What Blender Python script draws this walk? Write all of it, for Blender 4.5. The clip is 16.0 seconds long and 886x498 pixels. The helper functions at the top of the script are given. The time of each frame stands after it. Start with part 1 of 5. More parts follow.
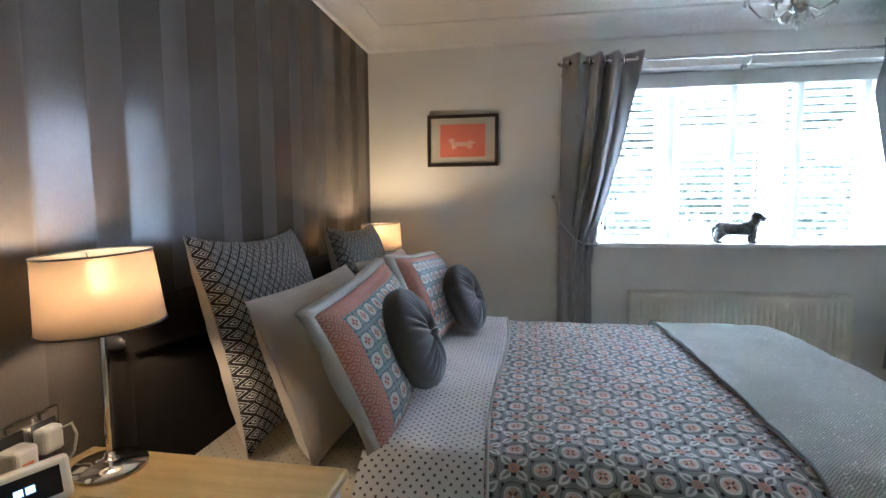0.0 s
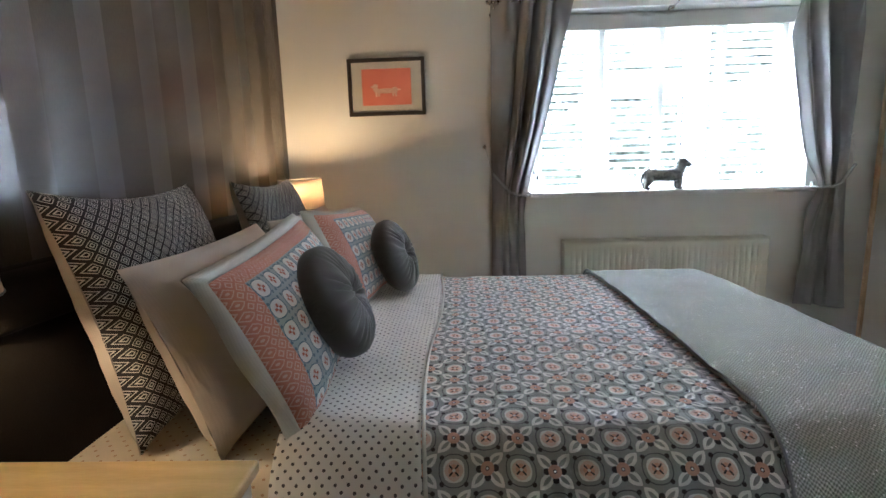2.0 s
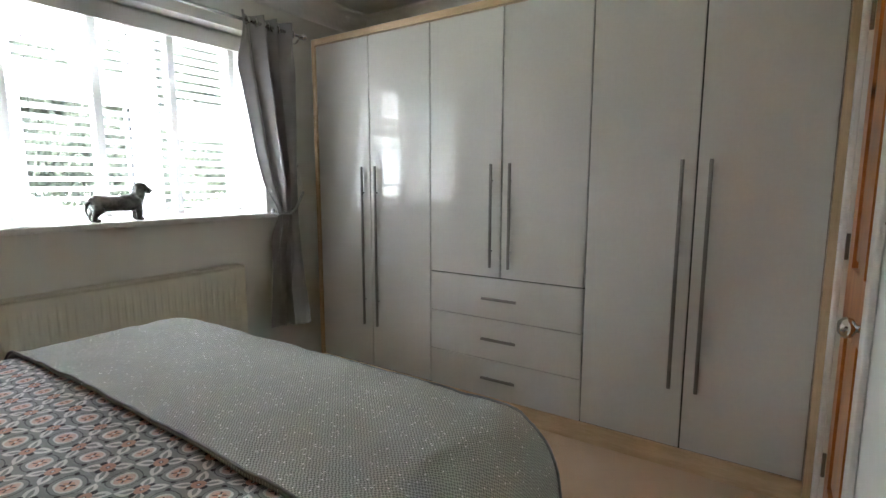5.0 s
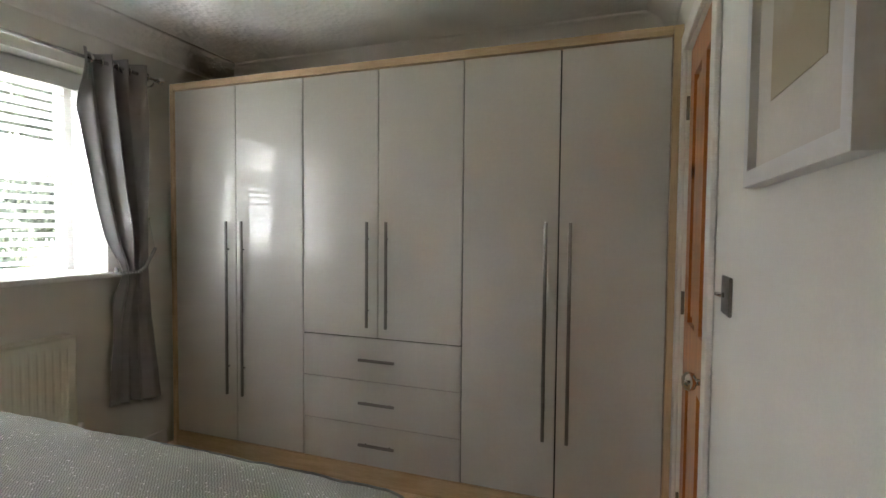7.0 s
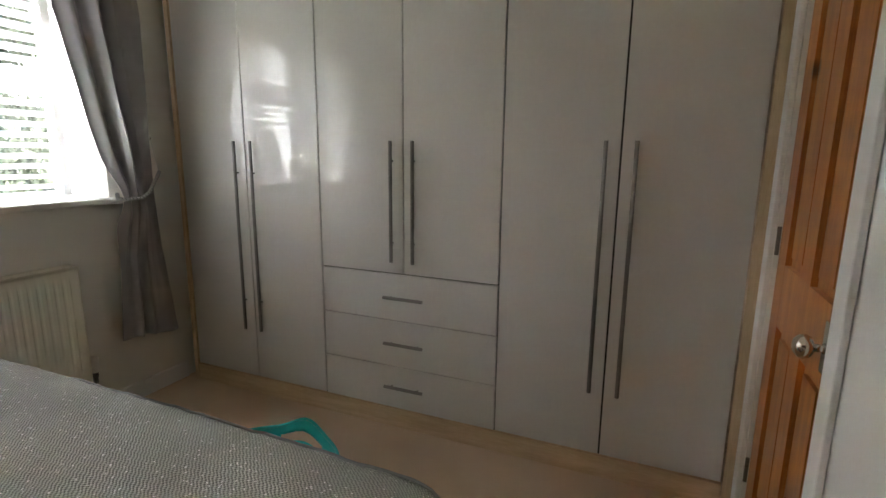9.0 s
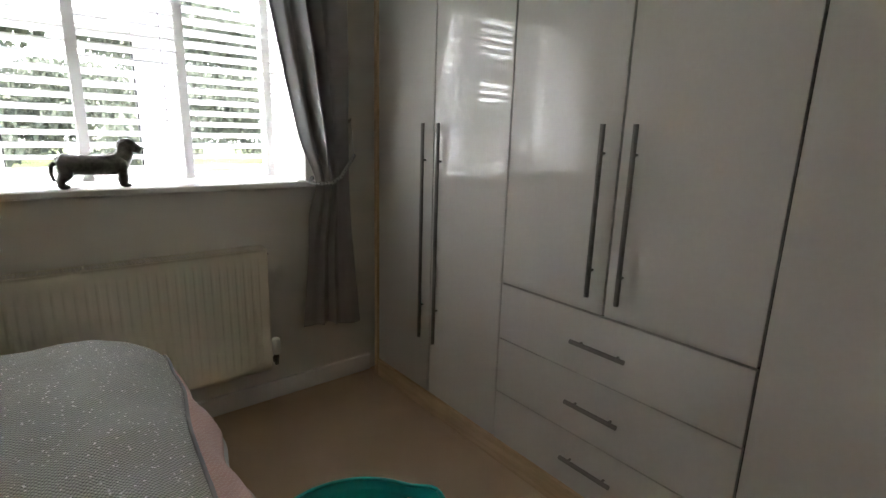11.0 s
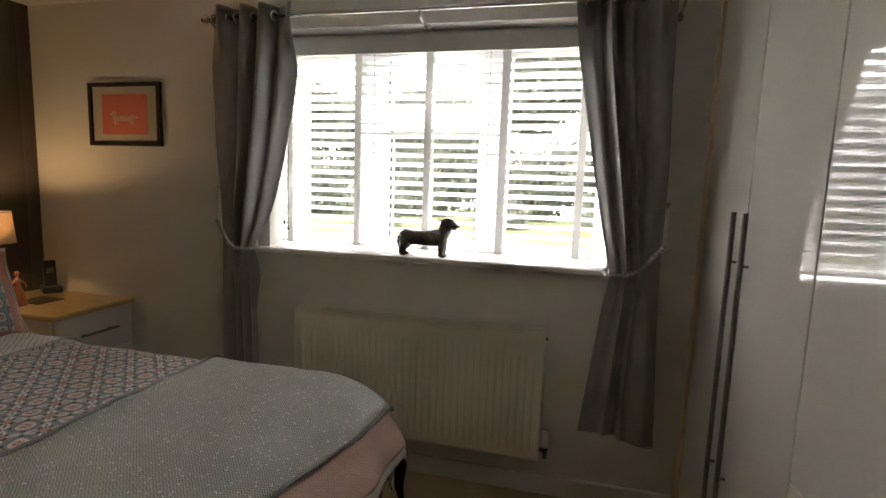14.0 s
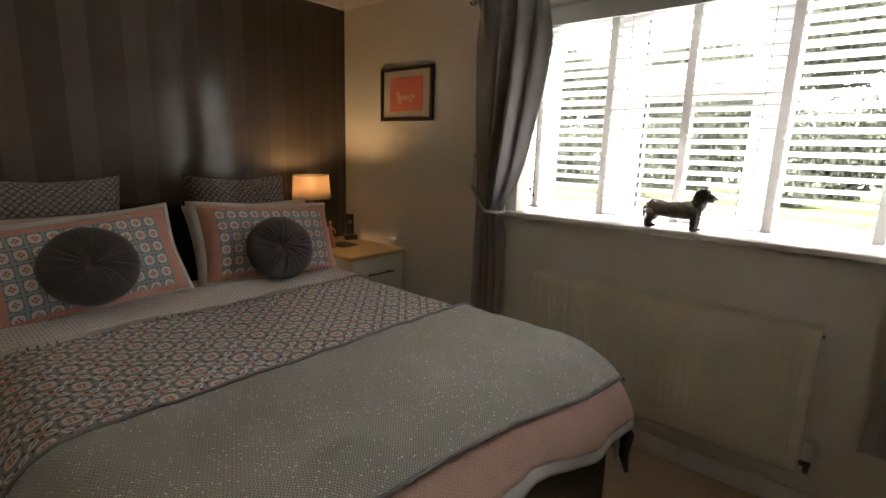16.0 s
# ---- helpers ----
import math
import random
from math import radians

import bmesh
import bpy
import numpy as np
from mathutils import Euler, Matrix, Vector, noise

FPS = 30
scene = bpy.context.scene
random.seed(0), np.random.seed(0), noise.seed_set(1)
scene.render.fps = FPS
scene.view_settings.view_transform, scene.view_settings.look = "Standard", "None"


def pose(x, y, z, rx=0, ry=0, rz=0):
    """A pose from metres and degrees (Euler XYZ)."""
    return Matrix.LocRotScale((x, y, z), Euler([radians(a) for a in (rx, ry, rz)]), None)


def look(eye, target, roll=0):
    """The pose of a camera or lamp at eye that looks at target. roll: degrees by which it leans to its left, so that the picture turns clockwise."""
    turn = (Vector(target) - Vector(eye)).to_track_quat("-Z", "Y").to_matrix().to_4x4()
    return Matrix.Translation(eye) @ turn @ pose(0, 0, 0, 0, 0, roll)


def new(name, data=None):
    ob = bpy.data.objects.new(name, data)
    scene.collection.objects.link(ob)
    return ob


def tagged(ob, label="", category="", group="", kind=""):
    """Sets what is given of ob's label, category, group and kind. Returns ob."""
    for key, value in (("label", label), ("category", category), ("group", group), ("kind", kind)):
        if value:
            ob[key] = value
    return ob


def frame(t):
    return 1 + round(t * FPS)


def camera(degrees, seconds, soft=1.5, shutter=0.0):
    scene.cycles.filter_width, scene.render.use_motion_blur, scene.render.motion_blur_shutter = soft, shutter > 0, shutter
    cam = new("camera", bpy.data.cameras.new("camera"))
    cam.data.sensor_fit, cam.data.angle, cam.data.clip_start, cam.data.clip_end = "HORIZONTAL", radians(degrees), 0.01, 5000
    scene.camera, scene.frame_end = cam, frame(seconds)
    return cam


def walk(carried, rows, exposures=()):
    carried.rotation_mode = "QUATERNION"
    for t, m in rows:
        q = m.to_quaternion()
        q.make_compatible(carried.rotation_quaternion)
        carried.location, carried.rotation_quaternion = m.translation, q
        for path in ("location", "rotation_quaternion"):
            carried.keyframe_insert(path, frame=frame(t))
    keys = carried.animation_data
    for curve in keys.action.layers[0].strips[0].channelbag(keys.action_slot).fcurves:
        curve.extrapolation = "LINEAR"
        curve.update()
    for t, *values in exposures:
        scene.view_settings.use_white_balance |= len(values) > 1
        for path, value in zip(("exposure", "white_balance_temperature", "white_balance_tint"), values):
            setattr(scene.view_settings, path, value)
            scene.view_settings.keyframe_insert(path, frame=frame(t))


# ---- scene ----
cam = camera(83.7, 16.0)
PATH = [
    (0, (1.05, 0.779, 1.313), (0.712, 2.743, 1.14), -0.3),
    (0.5, (1.05, 0.827, 1.321), (0.67, 2.782, 1.136), 0.2),
    (1, (1.051, 0.853, 1.304), (0.663, 2.803, 1.082), -0.6),
    (1.5, (1.049, 0.885, 1.287), (0.734, 2.838, 0.991), -1.4),
    (2, (1.047, 0.942, 1.268), (0.975, 2.912, 0.932), -1.7),
    (2.5, (1.017, 1.025, 1.266), (1.307, 2.973, 0.917), -2.6),
    (3, (1.053, 1.119, 1.249), (1.607, 3.006, 0.887), -2.2),
    (3.5, (1.069, 1.223, 1.27), (1.773, 3.053, 0.878), -1.6),
    (4, (1.173, 1.246, 1.239), (2.196, 2.922, 0.857), -0.9),
    (4.5, (1.168, 1.331, 1.264), (2.541, 2.741, 0.906), -0.6),
    (5, (1.173, 1.382, 1.268), (2.82, 2.484, 1.0), -0.0),
    (5.2, (1.197, 1.373, 1.252), (2.906, 2.387, 1.025), 0.3),
    (7.3, (1.216, 1.412, 1.333), (3.105, 2.065, 1.262), 0.8),
    (7.5, (1.22, 1.416, 1.326), (3.111, 2.064, 1.26), 1.1),
    (8, (1.267, 1.435, 1.308), (3.155, 2.063, 1.108), 0.8),
    (8.2, (1.31, 1.45, 1.301), (3.195, 2.072, 1.052), 0.4),
    (10.3, (1.915, 1.653, 1.32), (3.488, 2.766, 0.785), 3.4),
    (10.5, (1.983, 1.654, 1.311), (3.501, 2.851, 0.799), 3.5),
    (11, (2.121, 1.729, 1.32), (3.356, 3.234, 0.865), 1.7),
    (11.5, (2.269, 1.819, 1.339), (3.308, 3.486, 0.961), 0.9),
    (12, (2.469, 1.823, 1.355), (3.06, 3.71, 1.055), 0.2),
    (12.5, (2.622, 1.821, 1.378), (2.895, 3.782, 1.097), 2.7),
    (13, (2.746, 1.871, 1.387), (2.848, 3.857, 1.175), 2.8),
    (13.5, (2.842, 1.826, 1.398), (2.693, 3.809, 1.18), 1.9),
    (14, (2.918, 1.772, 1.405), (2.458, 3.703, 1.159), 2.0),
    (14.5, (2.95, 1.731, 1.417), (2.284, 3.596, 1.139), 1.7),
    (15, (2.966, 1.707, 1.412), (2.096, 3.483, 1.116), 1.8),
    (15.5, (2.956, 1.699, 1.392), (1.845, 3.331, 1.067), 1.7),
    (16, (2.946, 1.698, 1.4), (1.667, 3.183, 1.004), 1.7),
]
walk(cam, [(t, look(eye, target, roll)) for t, eye, target, roll in PATH],
     [(0, 3.68, 4950, 5), (2.0, 3.78, 5400, 6), (3.0, 3.7, 5600, 6), (5.0, 3.33, 6100, 6), (8.0, 3.02, 6600, 8), (10.5, 2.75, 6500, 8), (12.5, 2.22, 6900, 9), (16, 2.42, 7300, 12)])

# ---- world and large lights ----
world = bpy.data.worlds.new("sky")
scene.world = world
world.use_nodes = True
wt = world.node_tree
sky = wt.nodes.new("ShaderNodeTexSky")
sky.sky_type, sky.sun_disc = "NISHITA", False
sky.sun_elevation, sky.sun_rotation = radians(48), radians(200)
wt.links.new(sky.outputs[0], wt.nodes["Background"].inputs[0])
wt.nodes["Background"].inputs[1].default_value = 0.15
sun = new("sun", bpy.data.lights.new("sun", "SUN"))
sun.data.energy, sun.data.angle, sun.data.color = 5.0, radians(12), (1.0, 0.96, 0.9)
sun.matrix_world = look((0, -3, 6), (0.8, 0, 0))


# added area lamp, out of view, standing in for the high sky's light
lit = new("sky_fill_lamp", bpy.data.lights.new("sky_fill_lamp", "AREA"))
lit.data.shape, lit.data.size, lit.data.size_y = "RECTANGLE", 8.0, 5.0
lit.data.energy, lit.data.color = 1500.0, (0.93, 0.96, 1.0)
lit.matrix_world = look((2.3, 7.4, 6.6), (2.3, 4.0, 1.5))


def lamp_light(x, y, z, watts):
    ob = new("bulb_light", bpy.data.lights.new("bulb_light", "POINT"))
    ob.data.energy, ob.data.color, ob.data.shadow_soft_size = watts, (1.0, 0.51, 0.19), 0.03
    ob.location = (x, y, z)


lamp_light(0.16, 1.672, 1.172, 0.085)
lamp_light(0.203, 3.563, 1.168, 0.34)

# ---- node material kit ----


class Val:
    """A number or socket in a node tree, with arithmetic."""

    def __init__(self, tree, socket):
        self.tree, self.socket = tree, socket

    def op(self, kind, *others):
        n = self.tree.nodes.new("ShaderNodeMath")
        n.operation = kind
        for i, v in enumerate((self, *others)):
            if isinstance(v, Val):
                self.tree.links.new(v.socket, n.inputs[i])
            else:
                n.inputs[i].default_value = v
        return Val(self.tree, n.outputs[0])

    def __add__(self, o): return self.op("ADD", o)
    def __sub__(self, o): return self.op("SUBTRACT", o)
    def __mul__(self, o): return self.op("MULTIPLY", o)
    def __truediv__(self, o): return self.op("DIVIDE", o)
    def less(self, o): return self.op("LESS_THAN", o)
    def more(self, o): return self.op("GREATER_THAN", o)
    def mod(self, o): return self.op("FLOORED_MODULO", o)
    def absolute(self): return self.op("ABSOLUTE")
    def sin(self): return self.op("SINE")
    def least(self, o): return self.op("MINIMUM", o)
    def most(self, o): return self.op("MAXIMUM", o)
    def root(self): return self.op("SQRT")


class Mat:
    """A principled material under construction."""

    def __init__(self, name, rough=0.5, metal=0.0, spec=0.5):
        self.mat = bpy.data.materials.new(name)
        self.mat.use_nodes = True
        self.tree = self.mat.node_tree
        self.bsdf = self.tree.nodes["Principled BSDF"]
        self.set("Roughness", rough), self.set("Metallic", metal), self.set("Specular IOR Level", spec)
        self.tc = self.tree.nodes.new("ShaderNodeTexCoord")
        self.relief = None

    def set(self, key, v):
        if isinstance(v, Val):
            self.tree.links.new(v.socket, self.bsdf.inputs[key])
        elif hasattr(v, "is_output"):
            self.tree.links.new(v, self.bsdf.inputs[key])
        else:
            self.bsdf.inputs[key].default_value = v
        return self

    def axes(self, kind="Object"):
        n = self.tree.nodes.new("ShaderNodeSeparateXYZ")
        self.tree.links.new(self.tc.outputs[kind], n.inputs[0])
        return [Val(self.tree, n.outputs[i]) for i in range(3)]

    def noise(self, scale, detail=3.0, stretch=(1, 1, 1), kind="Object", rough=0.5):
        m = self.tree.nodes.new("ShaderNodeMapping")
        m.inputs["Scale"].default_value = stretch
        self.tree.links.new(self.tc.outputs[kind], m.inputs[0])
        n = self.tree.nodes.new("ShaderNodeTexNoise")
        n.inputs["Scale"].default_value, n.inputs["Detail"].default_value, n.inputs["Roughness"].default_value = scale, detail, rough
        self.tree.links.new(m.outputs[0], n.inputs["Vector"])
        return Val(self.tree, n.outputs[0])

    def cells(self, scale, kind="Object", out="Distance"):
        n = self.tree.nodes.new("ShaderNodeTexVoronoi")
        n.inputs["Scale"].default_value = scale
        self.tree.links.new(self.tc.outputs[kind], n.inputs["Vector"])
        return Val(self.tree, n.outputs[out])

    def mix(self, f, a, b):
        n = self.tree.nodes.new("ShaderNodeMix")
        n.data_type = "RGBA"
        for key, v in ((0, f), (6, a), (7, b)):
            if isinstance(v, Val):
                self.tree.links.new(v.socket, n.inputs[key])
            elif hasattr(v, "is_output"):
                self.tree.links.new(v, n.inputs[key])
            else:
                n.inputs[key].default_value = (*v, 1) if isinstance(v, tuple) else v
        return n.outputs[2]

    def ramp(self, v, lo, hi):
        n = self.tree.nodes.new("ShaderNodeMapRange")
        self.tree.links.new(v.socket, n.inputs[0])
        n.inputs[1].default_value, n.inputs[2].default_value = lo, hi
        return Val(self.tree, n.outputs[0])

    def bump(self, v, depth, strength=1.0):
        n = self.tree.nodes.new("ShaderNodeBump")
        n.inputs["Strength"].default_value, n.inputs["Distance"].default_value = strength, depth
        self.tree.links.new(v.socket, n.inputs["Height"])
        if self.relief:
            self.tree.links.new(self.relief, n.inputs["Normal"])
        self.relief = n.outputs[0]
        self.tree.links.new(self.relief, self.bsdf.inputs["Normal"])
        return self


def plain(name, a, b, rough=0.5, scale=8.0, relief=0.0, fine=120.0, metal=0.0, spec=0.5, stretch=(1, 1, 1), sheen=0.0):
    """Two-scale varied surface between the colours a and b."""
    m = Mat(name, rough, metal, spec)
    coarse = m.noise(scale, 3, stretch)
    grain = m.noise(fine, 2, stretch)
    m.set("Base Color", m.mix(m.ramp(coarse * 0.65 + grain * 0.35, 0.35, 0.65), a, b))
    m.set("Roughness", m.ramp(grain, 0.2, 0.8) * 0.12 + (rough - 0.06))
    if relief:
        m.bump(grain, relief)
    if sheen:
        m.set("Sheen Weight", sheen)
    return m


def grey(v, warm=0.0):
    return (v * (1 + warm), v, v * (1 - warm))


M = {}
wall = plain("wall_paint", (0.735, 0.72, 0.665), (0.785, 0.77, 0.715), 0.7, 2.0, 0.0006, 160)
M["wall"] = wall.mat
ceil = plain("ceiling_plaster", (0.78, 0.765, 0.735), (0.84, 0.825, 0.795), 0.8, 3.0, 0.0, 90)
ceil.bump(ceil.cells(30), 0.006, 0.5).bump(ceil.noise(55, 4), 0.004, 0.6)
M["ceiling"] = ceil.mat
M["white"] = plain("white_gloss_paint", (0.74, 0.73, 0.70), (0.80, 0.79, 0.76), 0.35, 4, 0.0002, 200).mat
M["upvc"] = plain("white_upvc", (0.78, 0.78, 0.78), (0.82, 0.82, 0.82), 0.3, 4).mat

acc = Mat("striped_wallpaper", 0.6)
ax, ay, az = acc.axes()
stripe = (ay - 1.685).mod(0.2615).less(0.15)
weave = acc.noise(300, 2, (1, 1, 0.2))
blot = acc.noise(3, 3)
acc.set("Base Color", acc.mix(stripe, acc.mix(acc.ramp(weave * 0.6 + blot * 0.4, 0.35, 0.65), (0.069, 0.056, 0.050), (0.090, 0.075, 0.067)),
                              acc.mix(acc.ramp(weave * 0.6 + blot * 0.4, 0.35, 0.65), (0.072, 0.059, 0.053), (0.093, 0.078, 0.070))))
acc.set("Roughness", stripe * -0.32 + 0.54 + (weave - 0.5) * 0.04)
acc.set("Specular IOR Level", stripe * 0.10 + 0.44)
acc.bump(weave, 0.0001, 0.04)
M["accent"] = acc.mat

car = Mat("tan_carpet", 0.95, spec=0.1)
tuft, worn = car.noise(420, 2), car.noise(2.2, 4)
car.set("Base Color", car.mix(car.ramp(tuft * 0.5 + worn * 0.5, 0.36, 0.64), (0.52, 0.37, 0.24), (0.68, 0.50, 0.34)))
car.set("Sheen Weight", 0.15)
car.bump(tuft, 0.006)
M["carpet"] = car.mat


def wood(name, a, b, rough, ring, stretch, knots=False):
    m = Mat(name, rough)
    grain = m.noise(ring, 4, stretch, rough=0.6)
    fine = m.noise(ring * 9, 2, stretch)
    col = m.mix(m.ramp(grain * 0.7 + fine * 0.3, 0.38, 0.62), a, b)
    if knots:
        k = m.cells(2.6)
        col = m.mix(m.ramp(k, 0.05, 0.10), (0.10, 0.035, 0.012), col)
    m.set("Base Color", col)
    m.bump(fine, 0.0003, 0.4)
    return m.mat


M["oak"] = wood("pale_oak_veneer", (0.50, 0.345, 0.195), (0.62, 0.45, 0.275), 0.42, 6, (6, 0.7, 6))
M["oak_up"] = wood("pale_oak_upright", (0.50, 0.345, 0.195), (0.62, 0.45, 0.275), 0.42, 6, (6, 6, 0.5))
M["oak_top"] = wood("pale_oak_top", (0.58, 0.40, 0.17), (0.68, 0.49, 0.23), 0.32, 6, (0.7, 6, 6))
M["pine"] = wood("knotty_pine", (0.34, 0.105, 0.022), (0.50, 0.19, 0.045), 0.32, 5, (7, 7, 0.6), True)

lac = Mat("cream_gloss_lacquer", 0.03, spec=0.42)
lac.set("Base Color", lac.mix(lac.ramp(lac.noise(1.5, 3) * 0.6 + lac.noise(60, 2) * 0.4, 0.35, 0.65), (0.555, 0.54, 0.50), (0.585, 0.57, 0.53)))
M["lacquer"] = lac.mat
M["steel"] = plain("brushed_steel", (0.20, 0.19, 0.176), (0.23, 0.22, 0.205), 0.36, 10, 0.0, 200, 1.0).mat
M["chrome"] = plain("chrome", (0.68, 0.67, 0.66), (0.74, 0.73, 0.72), 0.09, 10, 0, 60, 1.0).mat
M["black"] = plain("black_plastic", (0.015, 0.015, 0.016), (0.026, 0.026, 0.028), 0.35, 6).mat
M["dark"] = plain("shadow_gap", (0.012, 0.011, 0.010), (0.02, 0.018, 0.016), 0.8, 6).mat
M["plastic"] = plain("white_plastic", (0.72, 0.71, 0.69), (0.78, 0.77, 0.75), 0.35, 6).mat
M["rad"] = plain("radiator_enamel", (0.76, 0.735, 0.62), (0.80, 0.775, 0.66), 0.38, 5, 0.0001, 90).mat
M["teal"] = plain("teal_plastic", (0.0, 0.38, 0.37), (0.003, 0.45, 0.43), 0.35, 6, 0.0002, 90).mat
M["bag"] = plain("white_laundry", (0.66, 0.67, 0.69), (0.80, 0.81, 0.83), 0.5, 30, 0.003, 60).mat
M["pewter"] = plain("aged_pewter", (0.055, 0.053, 0.047), (0.20, 0.195, 0.175), 0.34, 18, 0.0015, 70, 0.85).mat
M["leather"] = plain("dark_leather", (0.020, 0.017, 0.016), (0.034, 0.029, 0.027), 0.45, 5, 0.0006, 160).mat
M["coral"] = plain("coral_ceramic", (0.62, 0.20, 0.10), (0.70, 0.27, 0.15), 0.5, 20).mat
M["bulb"] = Mat("bulb_glow", 0.4).set("Emission Color", (1.0, 0.66, 0.34, 1)).set("Emission Strength", 18.0).mat

suede = plain("brown_suede", (0.010, 0.008, 0.0075), (0.019, 0.015, 0.0135), 0.9, 4, 0.0008, 260, spec=0.2, sheen=0.04)
M["suede"] = suede.mat


def cloth(name, a, b, thread=520.0, depth=0.0006, rough=0.9, sheen=0.2, scale=4.0):
    m = Mat(name, rough, spec=0.25)
    u, v, _ = m.axes("UV")
    w = ((u * thread * 2.2).sin() + (v * thread * 2.2).sin()) * 0.25 + 0.5
    n = m.noise(scale, 3)
    m.set("Base Color", m.mix(m.ramp(w * 0.3 + n * 0.7, 0.3, 0.7), a, b)).set("Sheen Weight", sheen)
    return m.bump(w, depth, 0.6)


M["curtain"] = cloth("grey_satin_curtain", (0.25, 0.240, 0.240), (0.295, 0.283, 0.282), 900, 0.0003, 0.48, 0.35).mat
M["cream_cloth"] = cloth("cream_cotton", (0.50, 0.435, 0.385), (0.56, 0.49, 0.44), 700).mat
velvet = cloth("grey_velvet", (0.046, 0.044, 0.044), (0.068, 0.064, 0.064), 1100, 0.0002, 0.7, 0.35)
M["velvet"] = velvet.mat

# shade: cloth that lets the bulb through
sh = cloth("linen_shade", (0.25, 0.22, 0.20), (0.31, 0.275, 0.25), 900, 0.0003, 0.9, 0.1)
tr = sh.tree.nodes.new("ShaderNodeBsdfTranslucent")
tr.inputs[0].default_value = (0.54, 0.43, 0.33, 1)
mx = sh.tree.nodes.new("ShaderNodeMixShader")
mx.inputs[0].default_value = 0.5
outp = sh.tree.nodes["Material Output"]
sh.tree.links.new(sh.bsdf.outputs[0], mx.inputs[1]), sh.tree.links.new(tr.outputs[0], mx.inputs[2])
gauze = sh.tree.nodes.new("ShaderNodeBsdfRefraction")
gauze.inputs["Color"].default_value = (0.9, 0.82, 0.7, 1)
gauze.inputs["Roughness"].default_value, gauze.inputs["IOR"].default_value = 0.42, 1.02
mx2 = sh.tree.nodes.new("ShaderNodeMixShader")
mx2.inputs[0].default_value = 0.09
sh.tree.links.new(mx.outputs[0], mx2.inputs[1]), sh.tree.links.new(gauze.outputs[0], mx2.inputs[2])
sh.tree.links.new(mx2.outputs[0], outp.inputs[0])
M["shade"] = sh.mat

# slat: white wood-look slat that lets daylight through, added to brighten its undersides
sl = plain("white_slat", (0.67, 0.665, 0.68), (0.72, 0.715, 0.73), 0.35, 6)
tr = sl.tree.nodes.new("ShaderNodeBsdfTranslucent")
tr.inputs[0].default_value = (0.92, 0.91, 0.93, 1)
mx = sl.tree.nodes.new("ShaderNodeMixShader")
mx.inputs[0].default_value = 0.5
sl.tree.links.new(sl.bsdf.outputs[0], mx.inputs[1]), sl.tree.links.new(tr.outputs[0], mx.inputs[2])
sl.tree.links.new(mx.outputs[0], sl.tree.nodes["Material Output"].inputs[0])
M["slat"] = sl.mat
M["valance"] = plain("cream_valance_board", (0.62, 0.61, 0.575), (0.67, 0.66, 0.625), 0.4, 5).mat
# grey front edge: shade on the white slat put into its colour
M["slat_lip"] = plain("shaded_slat_lip", (0.30, 0.295, 0.29), (0.36, 0.355, 0.35), 0.6, 6).mat
tp = cloth("white_ladder_tape", (0.44, 0.43, 0.405), (0.50, 0.49, 0.46), 900)
tr = tp.tree.nodes.new("ShaderNodeBsdfTranslucent")
tr.inputs[0].default_value = (0.45, 0.44, 0.42, 1)
mx = tp.tree.nodes.new("ShaderNodeMixShader")
mx.inputs[0].default_value = 0.4
tp.tree.links.new(tp.bsdf.outputs[0], mx.inputs[1]), tp.tree.links.new(tr.outputs[0], mx.inputs[2])
tp.tree.links.new(mx.outputs[0], tp.tree.nodes["Material Output"].inputs[0])
M["tape"] = tp.mat

gl = Mat("window_glass", 0.0)
gl.set("Transmission Weight", 1.0).set("IOR", 1.05)
M["glass"] = gl.mat
cr = Mat("crystal", 0.02)
cr.set("Transmission Weight", 0.55).set("IOR", 1.5).set("Base Color", (0.92, 0.93, 0.95, 1))
M["crystal"] = cr.mat


# printed cloths ----------------------------------------------------------
def radial(m, u, v, cell, shift=(0.0, 0.0)):
    """Local coordinates in a square cell: x, y from -0.5 to 0.5 and the radius."""
    x = ((u + shift[0]) / cell).mod(1.0) - 0.5
    y = ((v + shift[1]) / cell).mod(1.0) - 0.5
    return x, y, (x * x + y * y).root()


